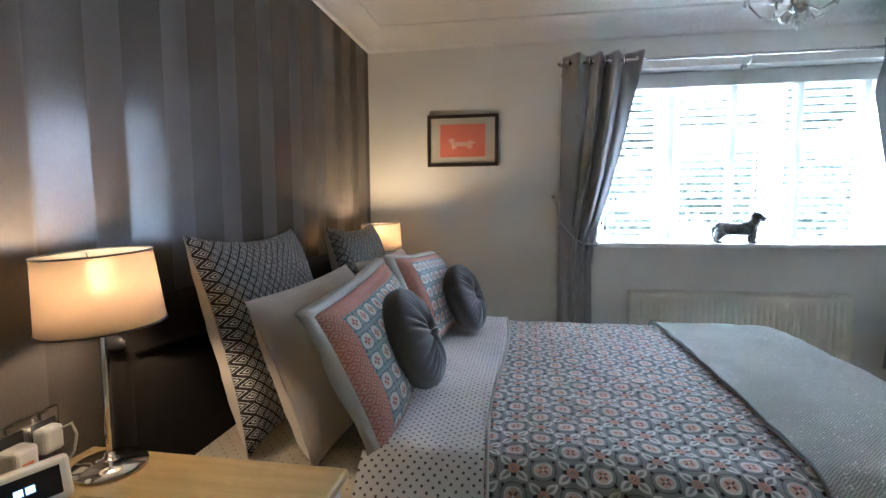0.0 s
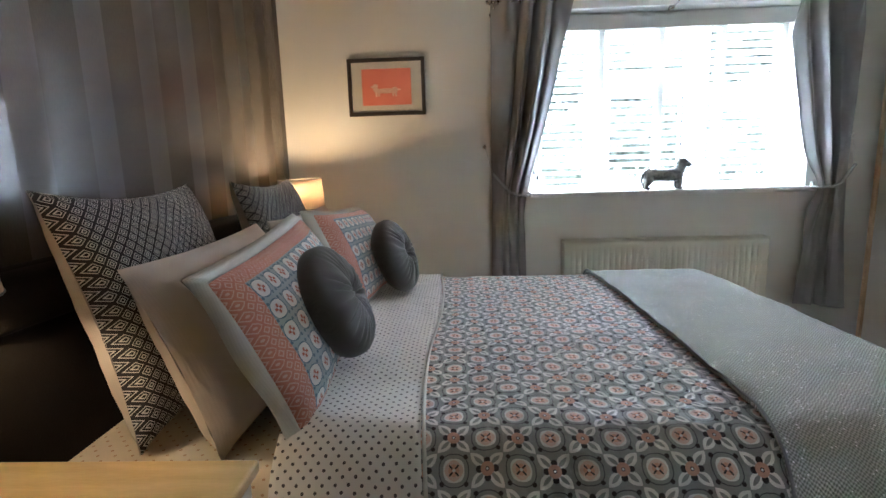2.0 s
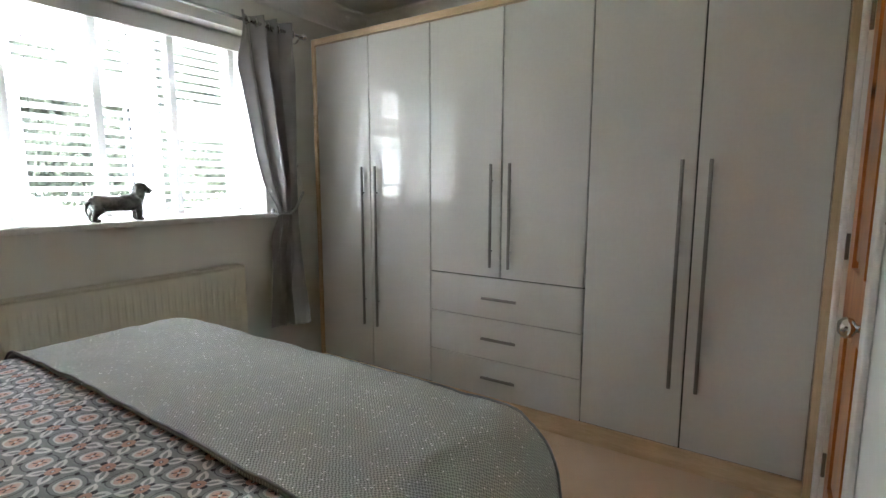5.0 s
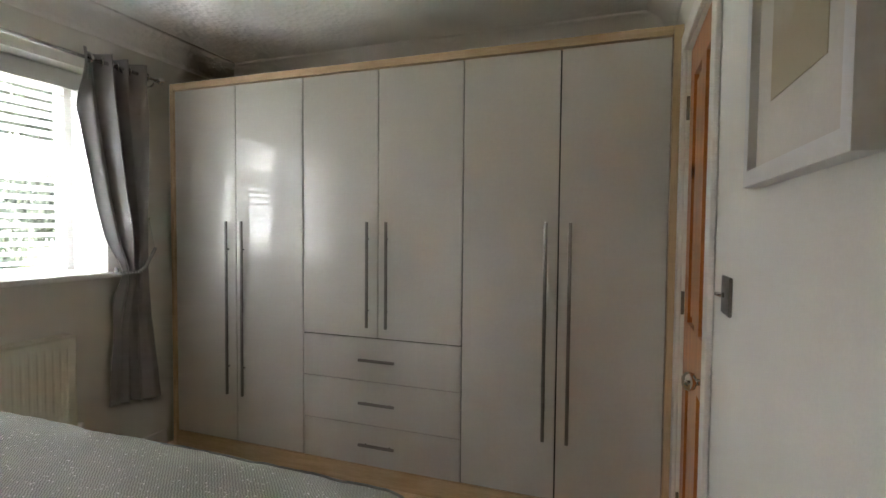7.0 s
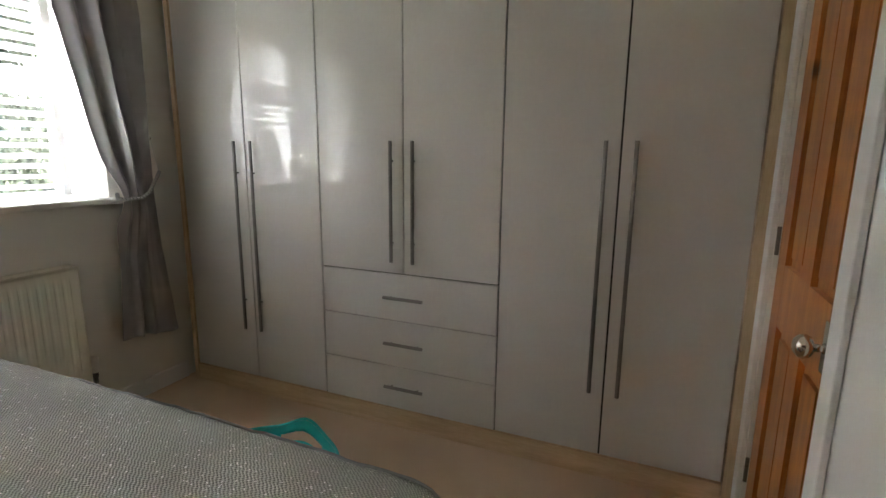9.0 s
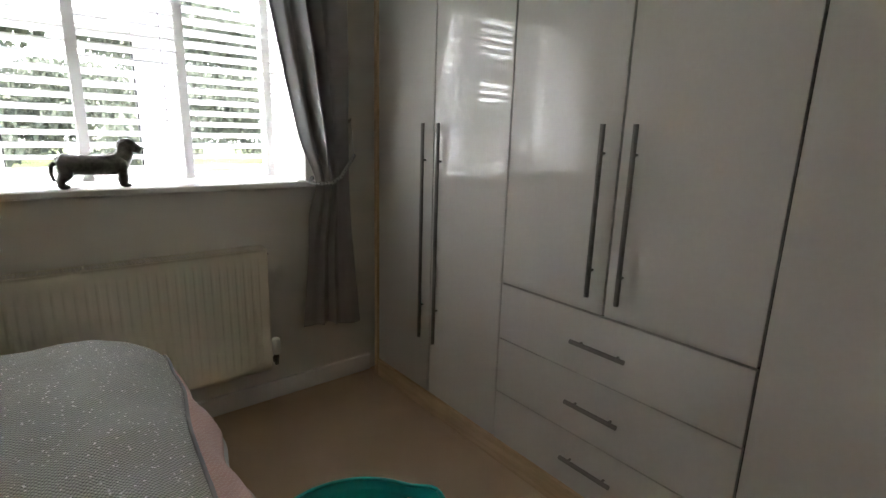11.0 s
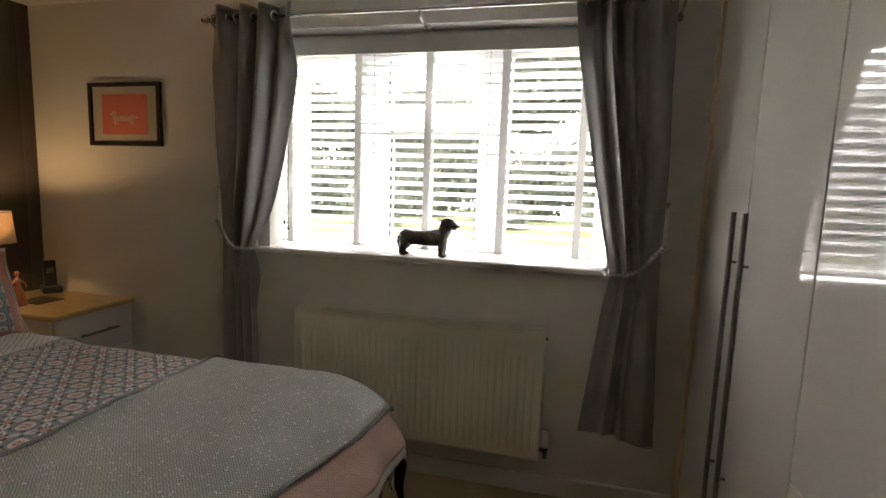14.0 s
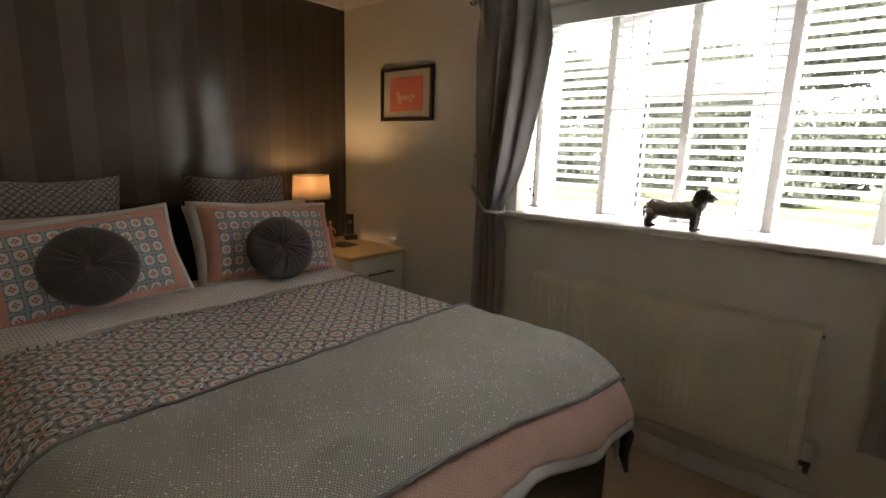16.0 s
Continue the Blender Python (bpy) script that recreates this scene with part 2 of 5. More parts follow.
def medallions(name, cell, ground, petal, blush, ink, blue, checker=True):
    """Tile print: ringed medallions, and star flowers between them on the odd cells."""
    m = Mat(name, 0.85, spec=0.25)
    u, v, _ = m.axes("UV")
    x, y, r = radial(m, u, v, cell)
    ax_, ay_ = x.absolute(), y.absolute()
    col = m.mix(m.noise(9, 3), ground, tuple(c * 0.86 for c in ground))
    # medallion: pale round with blush heart and an ink cross of dots
    rose = m.mix((r - ax_.least(ay_) * 0.10).absolute().less(0.45) * (r - ax_.least(ay_) * 0.10).more(0.42), col, tuple(c * 0.5 for c in blue)) if checker else m.mix(r.less(0.43), col, blue)
    rose = m.mix((r + (ax_ - ay_).absolute() * 0.10).less(0.345 if checker else 0.40), rose, petal)
    soft = m.mix(0.6, petal, blush) if checker else blush
    rose = m.mix((r - ((ax_ - ay_).absolute() * 0.12)).less(0.25 if checker else 0.20), rose, soft)
    rose = m.mix((r - ((ax_ - ay_).absolute() * 0.12)).less(0.15), rose, blush)
    cross = (ax_ - ay_).absolute().less(0.035) if checker else ax_.least(ay_).less(0.05)
    rose = m.mix(cross * r.less(0.20) * r.more(0.06), rose, ink)
    rose = m.mix(r.less(0.045), rose, petal)
    lobes = ((ax_ - 0.36) * (ax_ - 0.36) + (ay_ - 0.36) * (ay_ - 0.36)).root()
    rose = m.mix(lobes.less(0.07), rose, ink if checker else blue)
    if checker:
        # star: four pale leaves round a coral flower, dark tips
        along, across = (ax_ + ay_) * 0.7071, (ax_ - ay_).absolute() * 0.7071
        star = m.mix(across.less((along - 0.06) * ((along * -1.0) + 0.69) * 1.65), col, petal)
        star = m.mix(across.less((along - 0.14) * ((along * -1.0) + 0.56) * 1.45), star, col)
        bud = ((ax_.most(ay_) - 0.24) * (ax_.most(ay_) - 0.24) + ax_.least(ay_) * ax_.least(ay_)).root()
        star = m.mix(bud.less(0.10), star, ink)
        star = m.mix(r.less(0.20), star, tuple(c * 0.85 for c in blush))
        star = m.mix(r.less(0.06), star, ink)
        star = m.mix(r.less(0.035), star, petal)
        odd = ((u / cell).op("FLOOR") + (v / cell).op("FLOOR")).mod(2.0).more(0.5)
        rose = m.mix(odd, rose, star)
    thread = ((u * 1500).sin() + (v * 1500).sin()) * 0.25 + 0.5
    shade = m.noise(5, 3)
    m.set("Base Color", m.mix(m.ramp(thread * 0.4 + shade * 0.6, 0.2, 0.9) * 0.22, rose, (0.16, 0.15, 0.15)))
    m.set("Sheen Weight", 0.15)
    if checker:
        m.bump(m.noise(24, 3, (1, 0.55, 1)), 0.014, 0.75).bump(m.noise(75, 2, (1, 0.6, 1)), 0.004, 0.7)
    m.bump(thread, 0.0004, 0.5)
    return m


PETAL, BLUSH, INK, GROUND, BLUE = (0.74, 0.735, 0.72), (0.64, 0.375, 0.29), (0.035, 0.033, 0.042), (0.30, 0.318, 0.32), (0.17, 0.195, 0.215)
M["duvet"] = medallions("tile_print_cotton", 0.066, GROUND, PETAL, BLUSH, INK, BLUE).mat
M["pillow"] = medallions("medallion_pillow_print", 0.058, (0.38, 0.44, 0.48), (0.74, 0.72, 0.70), (0.70, 0.60, 0.56), (0.42, 0.12, 0.08), (0.12, 0.19, 0.26), False).mat


def dotted(name, ground, ink, cell=0.026, size=0.13):
    m = Mat(name, 0.9, spec=0.2)
    u, v, _ = m.axes("UV")
    _, _, r1 = radial(m, u, v, cell)
    _, _, r2 = radial(m, u, v, cell, (cell / 2, cell / 2))
    d = r1.least(r2).less(size)
    thread = ((u * 1500).sin() + (v * 1500).sin()) * 0.25 + 0.5
    base = m.mix(m.noise(7, 3), ground, tuple(c * 0.9 for c in ground))
    m.set("Base Color", m.mix(d, base, ink)).set("Sheen Weight", 0.15)
    m.bump(thread, 0.0004, 0.5)
    return m.mat


M["dots"] = dotted("dotted_cotton", (0.70, 0.69, 0.675), (0.09, 0.085, 0.10))
M["sheet"] = dotted("cream_dotted_sheet", (0.66, 0.58, 0.48), (0.42, 0.27, 0.18), 0.04, 0.09)


def lattice(name, a, b, cell):
    """Woven concentric diamonds."""
    m = Mat(name, 0.9, spec=0.2)
    u, v, _ = m.axes("UV")
    x, y, _ = radial(m, u, v, cell)
    d = x.absolute() + y.absolute()
    e = (d - 0.5).absolute()
    line = (e - 0.06).absolute().less(0.065) + (e - 0.25).absolute().less(0.06) + e.more(0.40)
    thread = ((u * 1600).sin() * (v * 1600).sin()) * 0.5 + 0.5
    m.set("Base Color", m.mix(line.least(1.0), a, b)).set("Sheen Weight", 0.1)
    m.bump(thread * 0.5 + line * 0.5, 0.0012, 0.6)
    return m.mat


M["lattice"] = lattice("diamond_weave", (0.58, 0.56, 0.53), (0.03, 0.03, 0.036), 0.033)


def coral_band(name, a, b):
    m = Mat(name, 0.9, spec=0.2)
    u, v, _ = m.axes("UV")
    x, y, r = radial(m, u, v, 0.030)
    line = ((x.absolute() + y.absolute()) - 0.38).absolute().less(0.05) + r.less(0.10) + (x.absolute() + y.absolute() - 0.75).absolute().less(0.06)
    seam = (v / 0.011).mod(1.0).less(0.22)
    m.set("Base Color", m.mix(line.least(1.0) * 0.55, m.mix(m.noise(14, 3), a, tuple(c * 0.85 for c in a)), b)).set("Sheen Weight", 0.2)
    m.bump(seam, 0.0012, 0.5)
    return m.mat


M["band"] = coral_band("coral_border_print", (0.58, 0.25, 0.185), (0.74, 0.60, 0.54))
M["hem_band"] = coral_band("blush_border_print", (0.60, 0.38, 0.32), (0.68, 0.54, 0.48))
M["edge_cloth"] = cloth("pale_grey_edging", (0.52, 0.52, 0.50), (0.60, 0.60, 0.575), 700).mat

kn = Mat("sequin_knit", 0.75, spec=0.12)
u, v, _ = kn.axes("UV")
# loop drives the bump and also darkens the colour between stitches, as shade
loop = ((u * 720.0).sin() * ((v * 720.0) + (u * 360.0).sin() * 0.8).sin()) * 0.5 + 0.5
# spot: sequins, with their glint put in as a near-white colour
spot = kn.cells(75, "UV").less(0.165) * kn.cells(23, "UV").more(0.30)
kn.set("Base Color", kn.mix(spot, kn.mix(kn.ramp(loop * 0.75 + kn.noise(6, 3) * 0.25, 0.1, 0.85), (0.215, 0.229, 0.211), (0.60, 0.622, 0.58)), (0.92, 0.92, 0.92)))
kn.set("Roughness", spot * -0.6 + 0.92).set("Sheen Weight", 0.05)
kn.bump(loop, 0.0035, 0.8)
M["knit"] = kn.mat
M["knit_edge"] = cloth("dark_knit_edging", (0.16, 0.17, 0.175), (0.29, 0.30, 0.305), 420, 0.003, 0.9).mat

# ---- mesh kit ----


def part(name, bm, material, parent=None, label="", smooth=False, kind=""):
    """Links a bmesh as one mesh object, under parent if given."""
    me = bpy.data.meshes.new(name)
    bm.normal_update()
    bm.to_mesh(me)
    bm.free()
    me.materials.append(M[material] if isinstance(material, str) else material)
    if smooth:
        me.polygons.foreach_set("use_smooth", [True] * len(me.polygons))
    ob = new(name, me)
    ob.parent = parent
    return tagged(ob, label, kind=kind)


def twin(ob, name, m, parent):
    """Another object on the same mesh."""
    o = new(name, ob.data)
    o.parent = parent
    o.matrix_basis = m
    return o


def thing(name, m, label, category, group=""):
    ob = new(name)
    ob.empty_display_size = 0.1
    ob.matrix_basis = m
    return tagged(ob, label, category, group)


def add_box(bm, x0, x1, y0, y1, z0, z1):
    v = [bm.verts.new((x, y, z)) for x in (x0, x1) for y in (y0, y1) for z in (z0, z1)]
    for f in ((0, 1, 3, 2), (4, 6, 7, 5), (0, 4, 5, 1), (2, 3, 7, 6), (0, 2, 6, 4), (1, 5, 7, 3)):
        bm.faces.new([v[i] for i in f])
    return bm


def box(x0, x1, y0, y1, z0, z1, bev=0.0, seg=2):
    bm = add_box(bmesh.new(), x0, x1, y0, y1, z0, z1)
    if bev:
        bmesh.ops.bevel(bm, geom=bm.edges[:], offset=bev, segments=seg, affect="EDGES", profile=0.5)
    return bm


def boxes(*spans):
    bm = bmesh.new()
    for s in spans:
        add_box(bm, *s)
    return bm


def add_tube(bm, pts, radii, n=10, cap=True, squash=1.0):
    """A swept tube through pts; radii one number or one per point."""
    pts = [Vector(p) for p in pts]
    radii = radii if isinstance(radii, (list, tuple)) else [radii] * len(pts)
    rings, side = [], None
    for i, p in enumerate(pts):
        d = (pts[min(i + 1, len(pts) - 1)] - pts[max(i - 1, 0)]).normalized()
        if side is None:
            side = d.orthogonal().normalized()
        side = (side - d * side.dot(d)).normalized()
        up = d.cross(side)
        rings.append([bm.verts.new(p + (side * math.cos(a) + up * math.sin(a) * squash) * radii[i]) for a in (2 * math.pi * k / n for k in range(n))])
    for r, s in zip(rings, rings[1:]):
        for k in range(n):
            bm.faces.new((r[k], r[(k + 1) % n], s[(k + 1) % n], s[k]))
    if cap:
        bm.faces.new(rings[0][::-1])
        bm.faces.new(rings[-1])
    return bm


def tube(pts, radii, n=10, squash=1.0):
    return add_tube(bmesh.new(), pts, radii, n, True, squash)


def add_lathe(bm, prof, n=28, at=(0, 0, 0)):
    """A turned form; prof runs as (radius, height)."""
    rings = []
    for r, z in prof:
        if r < 1e-5:
            rings.append([bm.verts.new((at[0], at[1], at[2] + z))])
        else:
            rings.append([bm.verts.new((at[0] + r * math.cos(a), at[1] + r * math.sin(a), at[2] + z)) for a in (2 * math.pi * k / n for k in range(n))])
    for a, b in zip(rings, rings[1:]):
        for k in range(n):
            j = (k + 1) % n
            q = [a[k % len(a)], a[j % len(a)], b[j % len(b)], b[k % len(b)]]
            q = [w for i, w in enumerate(q) if w not in q[:i]]
            if len(q) > 2:
                bm.faces.new(q)
    return bm


def lathe(prof, n=28, at=(0, 0, 0)):
    return add_lathe(bmesh.new(), prof, n, at)


def add_blob(bm, c, r, n=12):
    """An ellipsoid at c with the three radii r."""
    prof = [(math.sin(math.pi * i / n), -math.cos(math.pi * i / n)) for i in range(n + 1)]
    start = len(bm.verts)
    add_lathe(bm, [(max(a, 0), b) for a, b in prof], n + 4)
    bm.verts.ensure_lookup_table()
    for w in bm.verts[start:]:
        w.co = Vector((c[0] + w.co.x * r[0], c[1] + w.co.y * r[1], c[2] + w.co.z * r[2]))
    return bm


def sheet(nu, nv, where, uv=None, bm=None):
    """A grid: where(u, v) gives the place for u, v in 0..1; uv(u, v) the cloth's metres."""
    bm = bm or bmesh.new()
    lay = bm.loops.layers.uv.verify()
    g = [[bm.verts.new(where(i / nu, j / nv)) for j in range(nv + 1)] for i in range(nu + 1)]
    for i in range(nu):
        for j in range(nv):
            f = bm.faces.new((g[i][j], g[i + 1][j], g[i + 1][j + 1], g[i][j + 1]))
            if uv:
                for lp, (a, b) in zip(f.loops, ((i, j), (i + 1, j), (i + 1, j + 1), (i, j + 1))):
                    lp[lay].uv = uv(a / nu, b / nv)
    return bm


def thicken(ob, t, offset=-1.0):
    mod = ob.modifiers.new("thickness", "SOLIDIFY")
    mod.thickness, mod.offset = t, offset
    return ob


def wavy(x, y, z, s):
    return noise.noise(Vector((x * s, y * s, z * s)))


def ease(a):
    a = min(1.0, max(0.0, a))
    return a * a * (3 - 2 * a)


# ---- structure ----
CEIL, NORTH, SOUTH = 2.44, 4.0, 1.17
EAST, RETURN, BACK = 4.06, 1.5, -0.45
WIN = (1.48, 3.12, 1.055, 2.13)


def structure(name, bm, material, label, category):
    ob = part(name, bm, material, None, label, kind="structure")
    return tagged(ob, category=category)


structure("floor", box(-0.12, EAST + 0.1, BACK - 0.1, NORTH + 0.02, -0.12, 0.0), "carpet", "tan fitted carpet with short pile", "carpet")
structure("ceiling", box(-0.12, EAST + 0.1, BACK - 0.1, NORTH + 0.35, CEIL, CEIL + 0.1), "ceiling", "off-white textured plaster ceiling", "ceiling")
structure("wall_west", box(-0.12, 0.0, BACK - 0.1, NORTH, 0, CEIL), "accent", "dark brown wallpaper with satin vertical stripes", "wall")
structure("wall_north", boxes((-0.12, WIN[0], NORTH, NORTH + 0.35, 0, CEIL), (WIN[1], EAST + 0.1, NORTH, NORTH + 0.35, 0, CEIL),
                              (WIN[0], WIN[1], NORTH, NORTH + 0.35, 0, WIN[2]), (WIN[0], WIN[1], NORTH, NORTH + 0.35, WIN[3], CEIL)),
          "wall", "off-white painted wall around the window", "wall")
structure("wall_east", box(EAST, EAST + 0.1, SOUTH - 0.1, NORTH, 0, CEIL), "wall", "off-white painted wall behind the wardrobes", "wall")
DOOR = (2.71, 3.335, 2.02)
structure("wall_south", boxes((RETURN, DOOR[0] - 0.012, SOUTH - 0.1, SOUTH, 0, CEIL), (DOOR[1] + 0.012, EAST, SOUTH - 0.1, SOUTH, 0, CEIL),
                              (DOOR[0] - 0.012, DOOR[1] + 0.012, SOUTH - 0.1, SOUTH, DOOR[2] + 0.012, CEIL)),
          "wall", "off-white painted wall with the pine door", "wall")
structure("wall_return", box(RETURN, RETURN + 0.1, BACK, SOUTH - 0.1, 0, CEIL), "wall", "off-white painted return wall", "wall")
structure("wall_back", box(0.0, RETURN + 0.1, BACK - 0.1, BACK, 0, CEIL), "wall", "off-white painted back wall", "wall")


def coving(name, a, b, inward):
    """A concave ceiling moulding along a line a to b, that grows inward."""
    bm = bmesh.new()
    s = 0.125
    prof = [(0, -s)] + [(0.012 + (s - 0.012) * (1 - math.cos(t)), -s + 0.004 + (s - 0.012) * math.sin(t)) for t in (i * math.pi / 16 for i in range(9))] + [(s, 0)]
    rows = []
    for p in (a, b):
        rows.append([bm.verts.new((p[0] + inward[0] * q, p[1] + inward[1] * q, CEIL - 0.002 + h)) for q, h in prof])
    for i in range(len(prof) - 1):
        bm.faces.new((rows[0][i], rows[1][i], rows[1][i + 1], rows[0][i + 1]))
    ob = part(name, bm, "ceiling", None, "off-white plaster coving under the ceiling", smooth=True, kind="structure")
    return tagged(ob, category="coving")


coving("trim_coving_north", (0, NORTH - 0.001), (EAST, NORTH - 0.001), (0, -1))
coving("trim_coving_west", (0.001, BACK), (0.001, NORTH), (1, 0))
coving("trim_coving_east", (EAST - 0.001, SOUTH), (EAST - 0.001, NORTH), (-1, 0))
coving("trim_coving_south", (RETURN, SOUTH + 0.001), (EAST, SOUTH + 0.001), (0, 1))


def skirting(name, x0, x1, y0, y1):
    ob = part(name, box(x0, x1, y0, y1, 0.0, 0.095, 0.006), "white", None, "white gloss painted skirting board", kind="structure")
    tagged(ob, category="skirting board")


skirting("baseboard_north", 0.004, 3.46, NORTH - 0.018, NORTH - 0.001)
skirting("baseboard_south", RETURN, DOOR[0] - 0.078, SOUTH + 0.001, SOUTH + 0.017)
skirting("baseboard_west", 0.001, 0.018, BACK, NORTH - 0.02)

# window: recessed white plastic frame with a middle casement and a top light
win = tagged(thing("window_1", pose(0, 0, 0), "white plastic three-part window in a deep reveal", "window"), kind="structure")
Y0, Y1 = NORTH + 0.265, NORTH + 0.33
FR = 0.05
for nm, s in (("sash_left", (WIN[0], 1.925)), ("sash_right", (2.59, WIN[1]))):
    part("window_frame", boxes((s[0], s[0] + FR, Y0, Y1, WIN[2], WIN[3]), (s[1] - FR, s[1], Y0, Y1, WIN[2], WIN[3]),
                               (s[0] + FR, s[1] - FR, Y0, Y1, WIN[2], WIN[2] + FR), (s[0] + FR, s[1] - FR, Y0, Y1, WIN[3] - FR, WIN[3])), "upvc", win)
    part("pane", box(s[0] + FR, s[1] - FR, Y0 + 0.03, Y0 + 0.036, WIN[2] + FR, WIN[3] - FR), "glass", win).visible_shadow = False
for z0, z1, w in ((WIN[2], 1.75, 0.10), (1.75, WIN[3], 0.085)):
    a, b = 1.925, 2.59
    part("casement_frame", boxes((a, a + w, Y0 - 0.01, Y1, z0, z1), (b - w, b, Y0 - 0.01, Y1, z0, z1),
                                 (a + w, b - w, Y0 - 0.01, Y1, z0, z0 + w * 0.8), (a + w, b - w, Y0 - 0.01, Y1, z1 - w * 0.6, z1)), "upvc", win)
    part("gasket", boxes((a + w, a + w + 0.006, Y0 - 0.004, Y0 + 0.02, z0 + w * 0.8, z1 - w * 0.6), (b - w - 0.006, b - w, Y0 - 0.004, Y0 + 0.02, z0 + w * 0.8, z1 - w * 0.6)), "black", win)
    part("pane", box(a + w, b - w, Y0 + 0.03, Y0 + 0.036, z0 + w * 0.8, z1 - w * 0.6), "glass", win).visible_shadow = False
part("handle", box(2.535, 2.553, Y0 - 0.05, Y0 - 0.012, 1.36, 1.48, 0.005), "plastic", win)
part("handle", box(2.235, 2.305, Y0 - 0.05, Y0 - 0.012, 1.78, 1.797, 0.005), "plastic", win)
structure("window_sill", box(WIN[0] - 0.05, WIN[1] + 0.05, NORTH - 0.045, NORTH - 0.001, 1.052, 1.08, 0.008, 3), "white", "white gloss window board with rounded nose", "window sill")
structure("window_sill_inner", box(WIN[0] + 0.001, WIN[1] - 0.001, NORTH, Y0 - 0.001, 1.0555, 1.0795), "white", "white gloss window board inside the reveal", "window sill")

# pine door in the south wall
d1 = tagged(thing("door_1", pose(0, 0, 0), "closed knotty pine panelled door in white frame", "door"), kind="structure")
x0, x1, zt = DOOR
DF = SOUTH - 0.012
W = 0.095
rails = ((0.008, 0.21), (0.80, 0.99), (zt - 0.12, zt - 0.004))
part("stile", box(x0 + 0.003, x0 + W, DF - 0.035, DF, 0.008, zt - 0.004, 0.002), "pine", d1)
part("stile", box(x1 - W, x1 - 0.003, DF - 0.035, DF, 0.008, zt - 0.004, 0.002), "pine", d1)
mid = (x0 + x1) / 2
for z0, z1 in rails:
    part("rail", box(x0 + W, x1 - W, DF - 0.035, DF, z0, z1), "pine", d1)
for z0, z1 in ((0.21, 0.80), (0.99, zt - 0.12)):
    part("muntin", box(mid - 0.045, mid + 0.045, DF - 0.035, DF - 0.0005, z0, z1), "pine", d1)
    for a, b in ((x0 + W, mid - 0.045), (mid + 0.045, x1 - W)):
        bm = box(a, b, DF - 0.03, DF - 0.016, z0, z1)
        add_box(bm, a + 0.03, b - 0.03, DF - 0.016, DF - 0.006, z0 + 0.03, z1 - 0.03)
        part("panel", bm, "pine", d1)
knob = part("knob", lathe([(0, 0.066), (0.014, 0.065), (0.025, 0.056), (0.028, 0.045), (0.024, 0.034), (0.010, 0.026), (0.009, 0.014), (0.013, 0.006), (0.0, 0.006)], 24), "chrome", d1, "chrome door knob", True)
knob.matrix_basis = pose(2.785, DF, 0.895, -90)
rose = part("rose", box(-0.022, 0.022, -0.06, 0.06, 0.0, 0.006, 0.002), "chrome", d1)
rose.matrix_basis = pose(2.785, DF, 0.895, -90)
for z in (0.25, 1.05, 1.80):
    part("hinge", tube([(x1 - 0.002, DF + 0.007, z - 0.045), (x1 - 0.002, DF + 0.007, z + 0.045)], 0.006, 8), "steel", d1)
structure("trim_door_lining", boxes((x0 - 0.011, x0, SOUTH - 0.1, SOUTH + 0.001, 0, zt), (x1, x1 + 0.011, SOUTH - 0.1, SOUTH + 0.001, 0, zt), (x0 - 0.011, x1 + 0.011, SOUTH - 0.1, SOUTH + 0.001, zt, zt + 0.011)), "white", "white painted door lining", "door frame")
for k, s in enumerate(((x0 - 0.075, x0 - 0.004, 0, zt + 0.075), (x1 + 0.004, x1 + 0.075, 0, zt + 0.075), (x0 - 0.004, x1 + 0.004, zt + 0.004, zt + 0.075))):
    structure("trim_architrave_%d" % (k + 1), box(s[0], s[1], SOUTH + 0.0015, SOUTH + 0.017, s[2], s[3], 0.005), "white", "white painted moulded architrave", "door frame")

# ---- outside the window ----
ground = Mat("lawn", 0.95, spec=0.1)
ground.set("Base Color", ground.mix(ground.ramp(ground.noise(1.2, 5), 0.35, 0.65), (0.11, 0.13, 0.065), (0.20, 0.21, 0.12)))
ground.bump(ground.noise(60, 3), 0.03)
M["lawn"] = ground.mat
ob = part("ground", box(-120, 120, NORTH + 0.36, 240, -0.1, 0.25), "lawn", None, "green garden lawn seen through the blind", kind="structure")
tagged(ob, category="lawn")
bk = Mat("bright_sky_haze", 1.0)
bx, by, bz = bk.axes()
mott = bk.noise(0.25, 5, rough=0.7)
bk.set("Base Color", (0, 0, 0, 1))
bk.set("Emission Color", bk.mix(bk.ramp(mott, 0.40, 0.60), (0.78, 0.84, 0.90), (1.0, 1.0, 1.0)))
bk.set("Emission Strength", 5.0)
M["backdrop"] = bk.mat
ob = part("backdrop", box(-30, 35, 30.0, 30.2, 0.25, 36.0), "backdrop", None, "bright overcast sky beyond the garden", kind="structure")
tagged(ob, category="sky")
leafm = Mat("hedge_leaf", 0.5, spec=0.3)
info = leafm.tree.nodes.new("ShaderNodeNewGeometry")
leafm.set("Base Color", leafm.mix(Val(leafm.tree, info.outputs["Random Per Island"]), (0.13, 0.145, 0.115), (0.19, 0.205, 0.165)))
M["leaf"] = leafm.mat


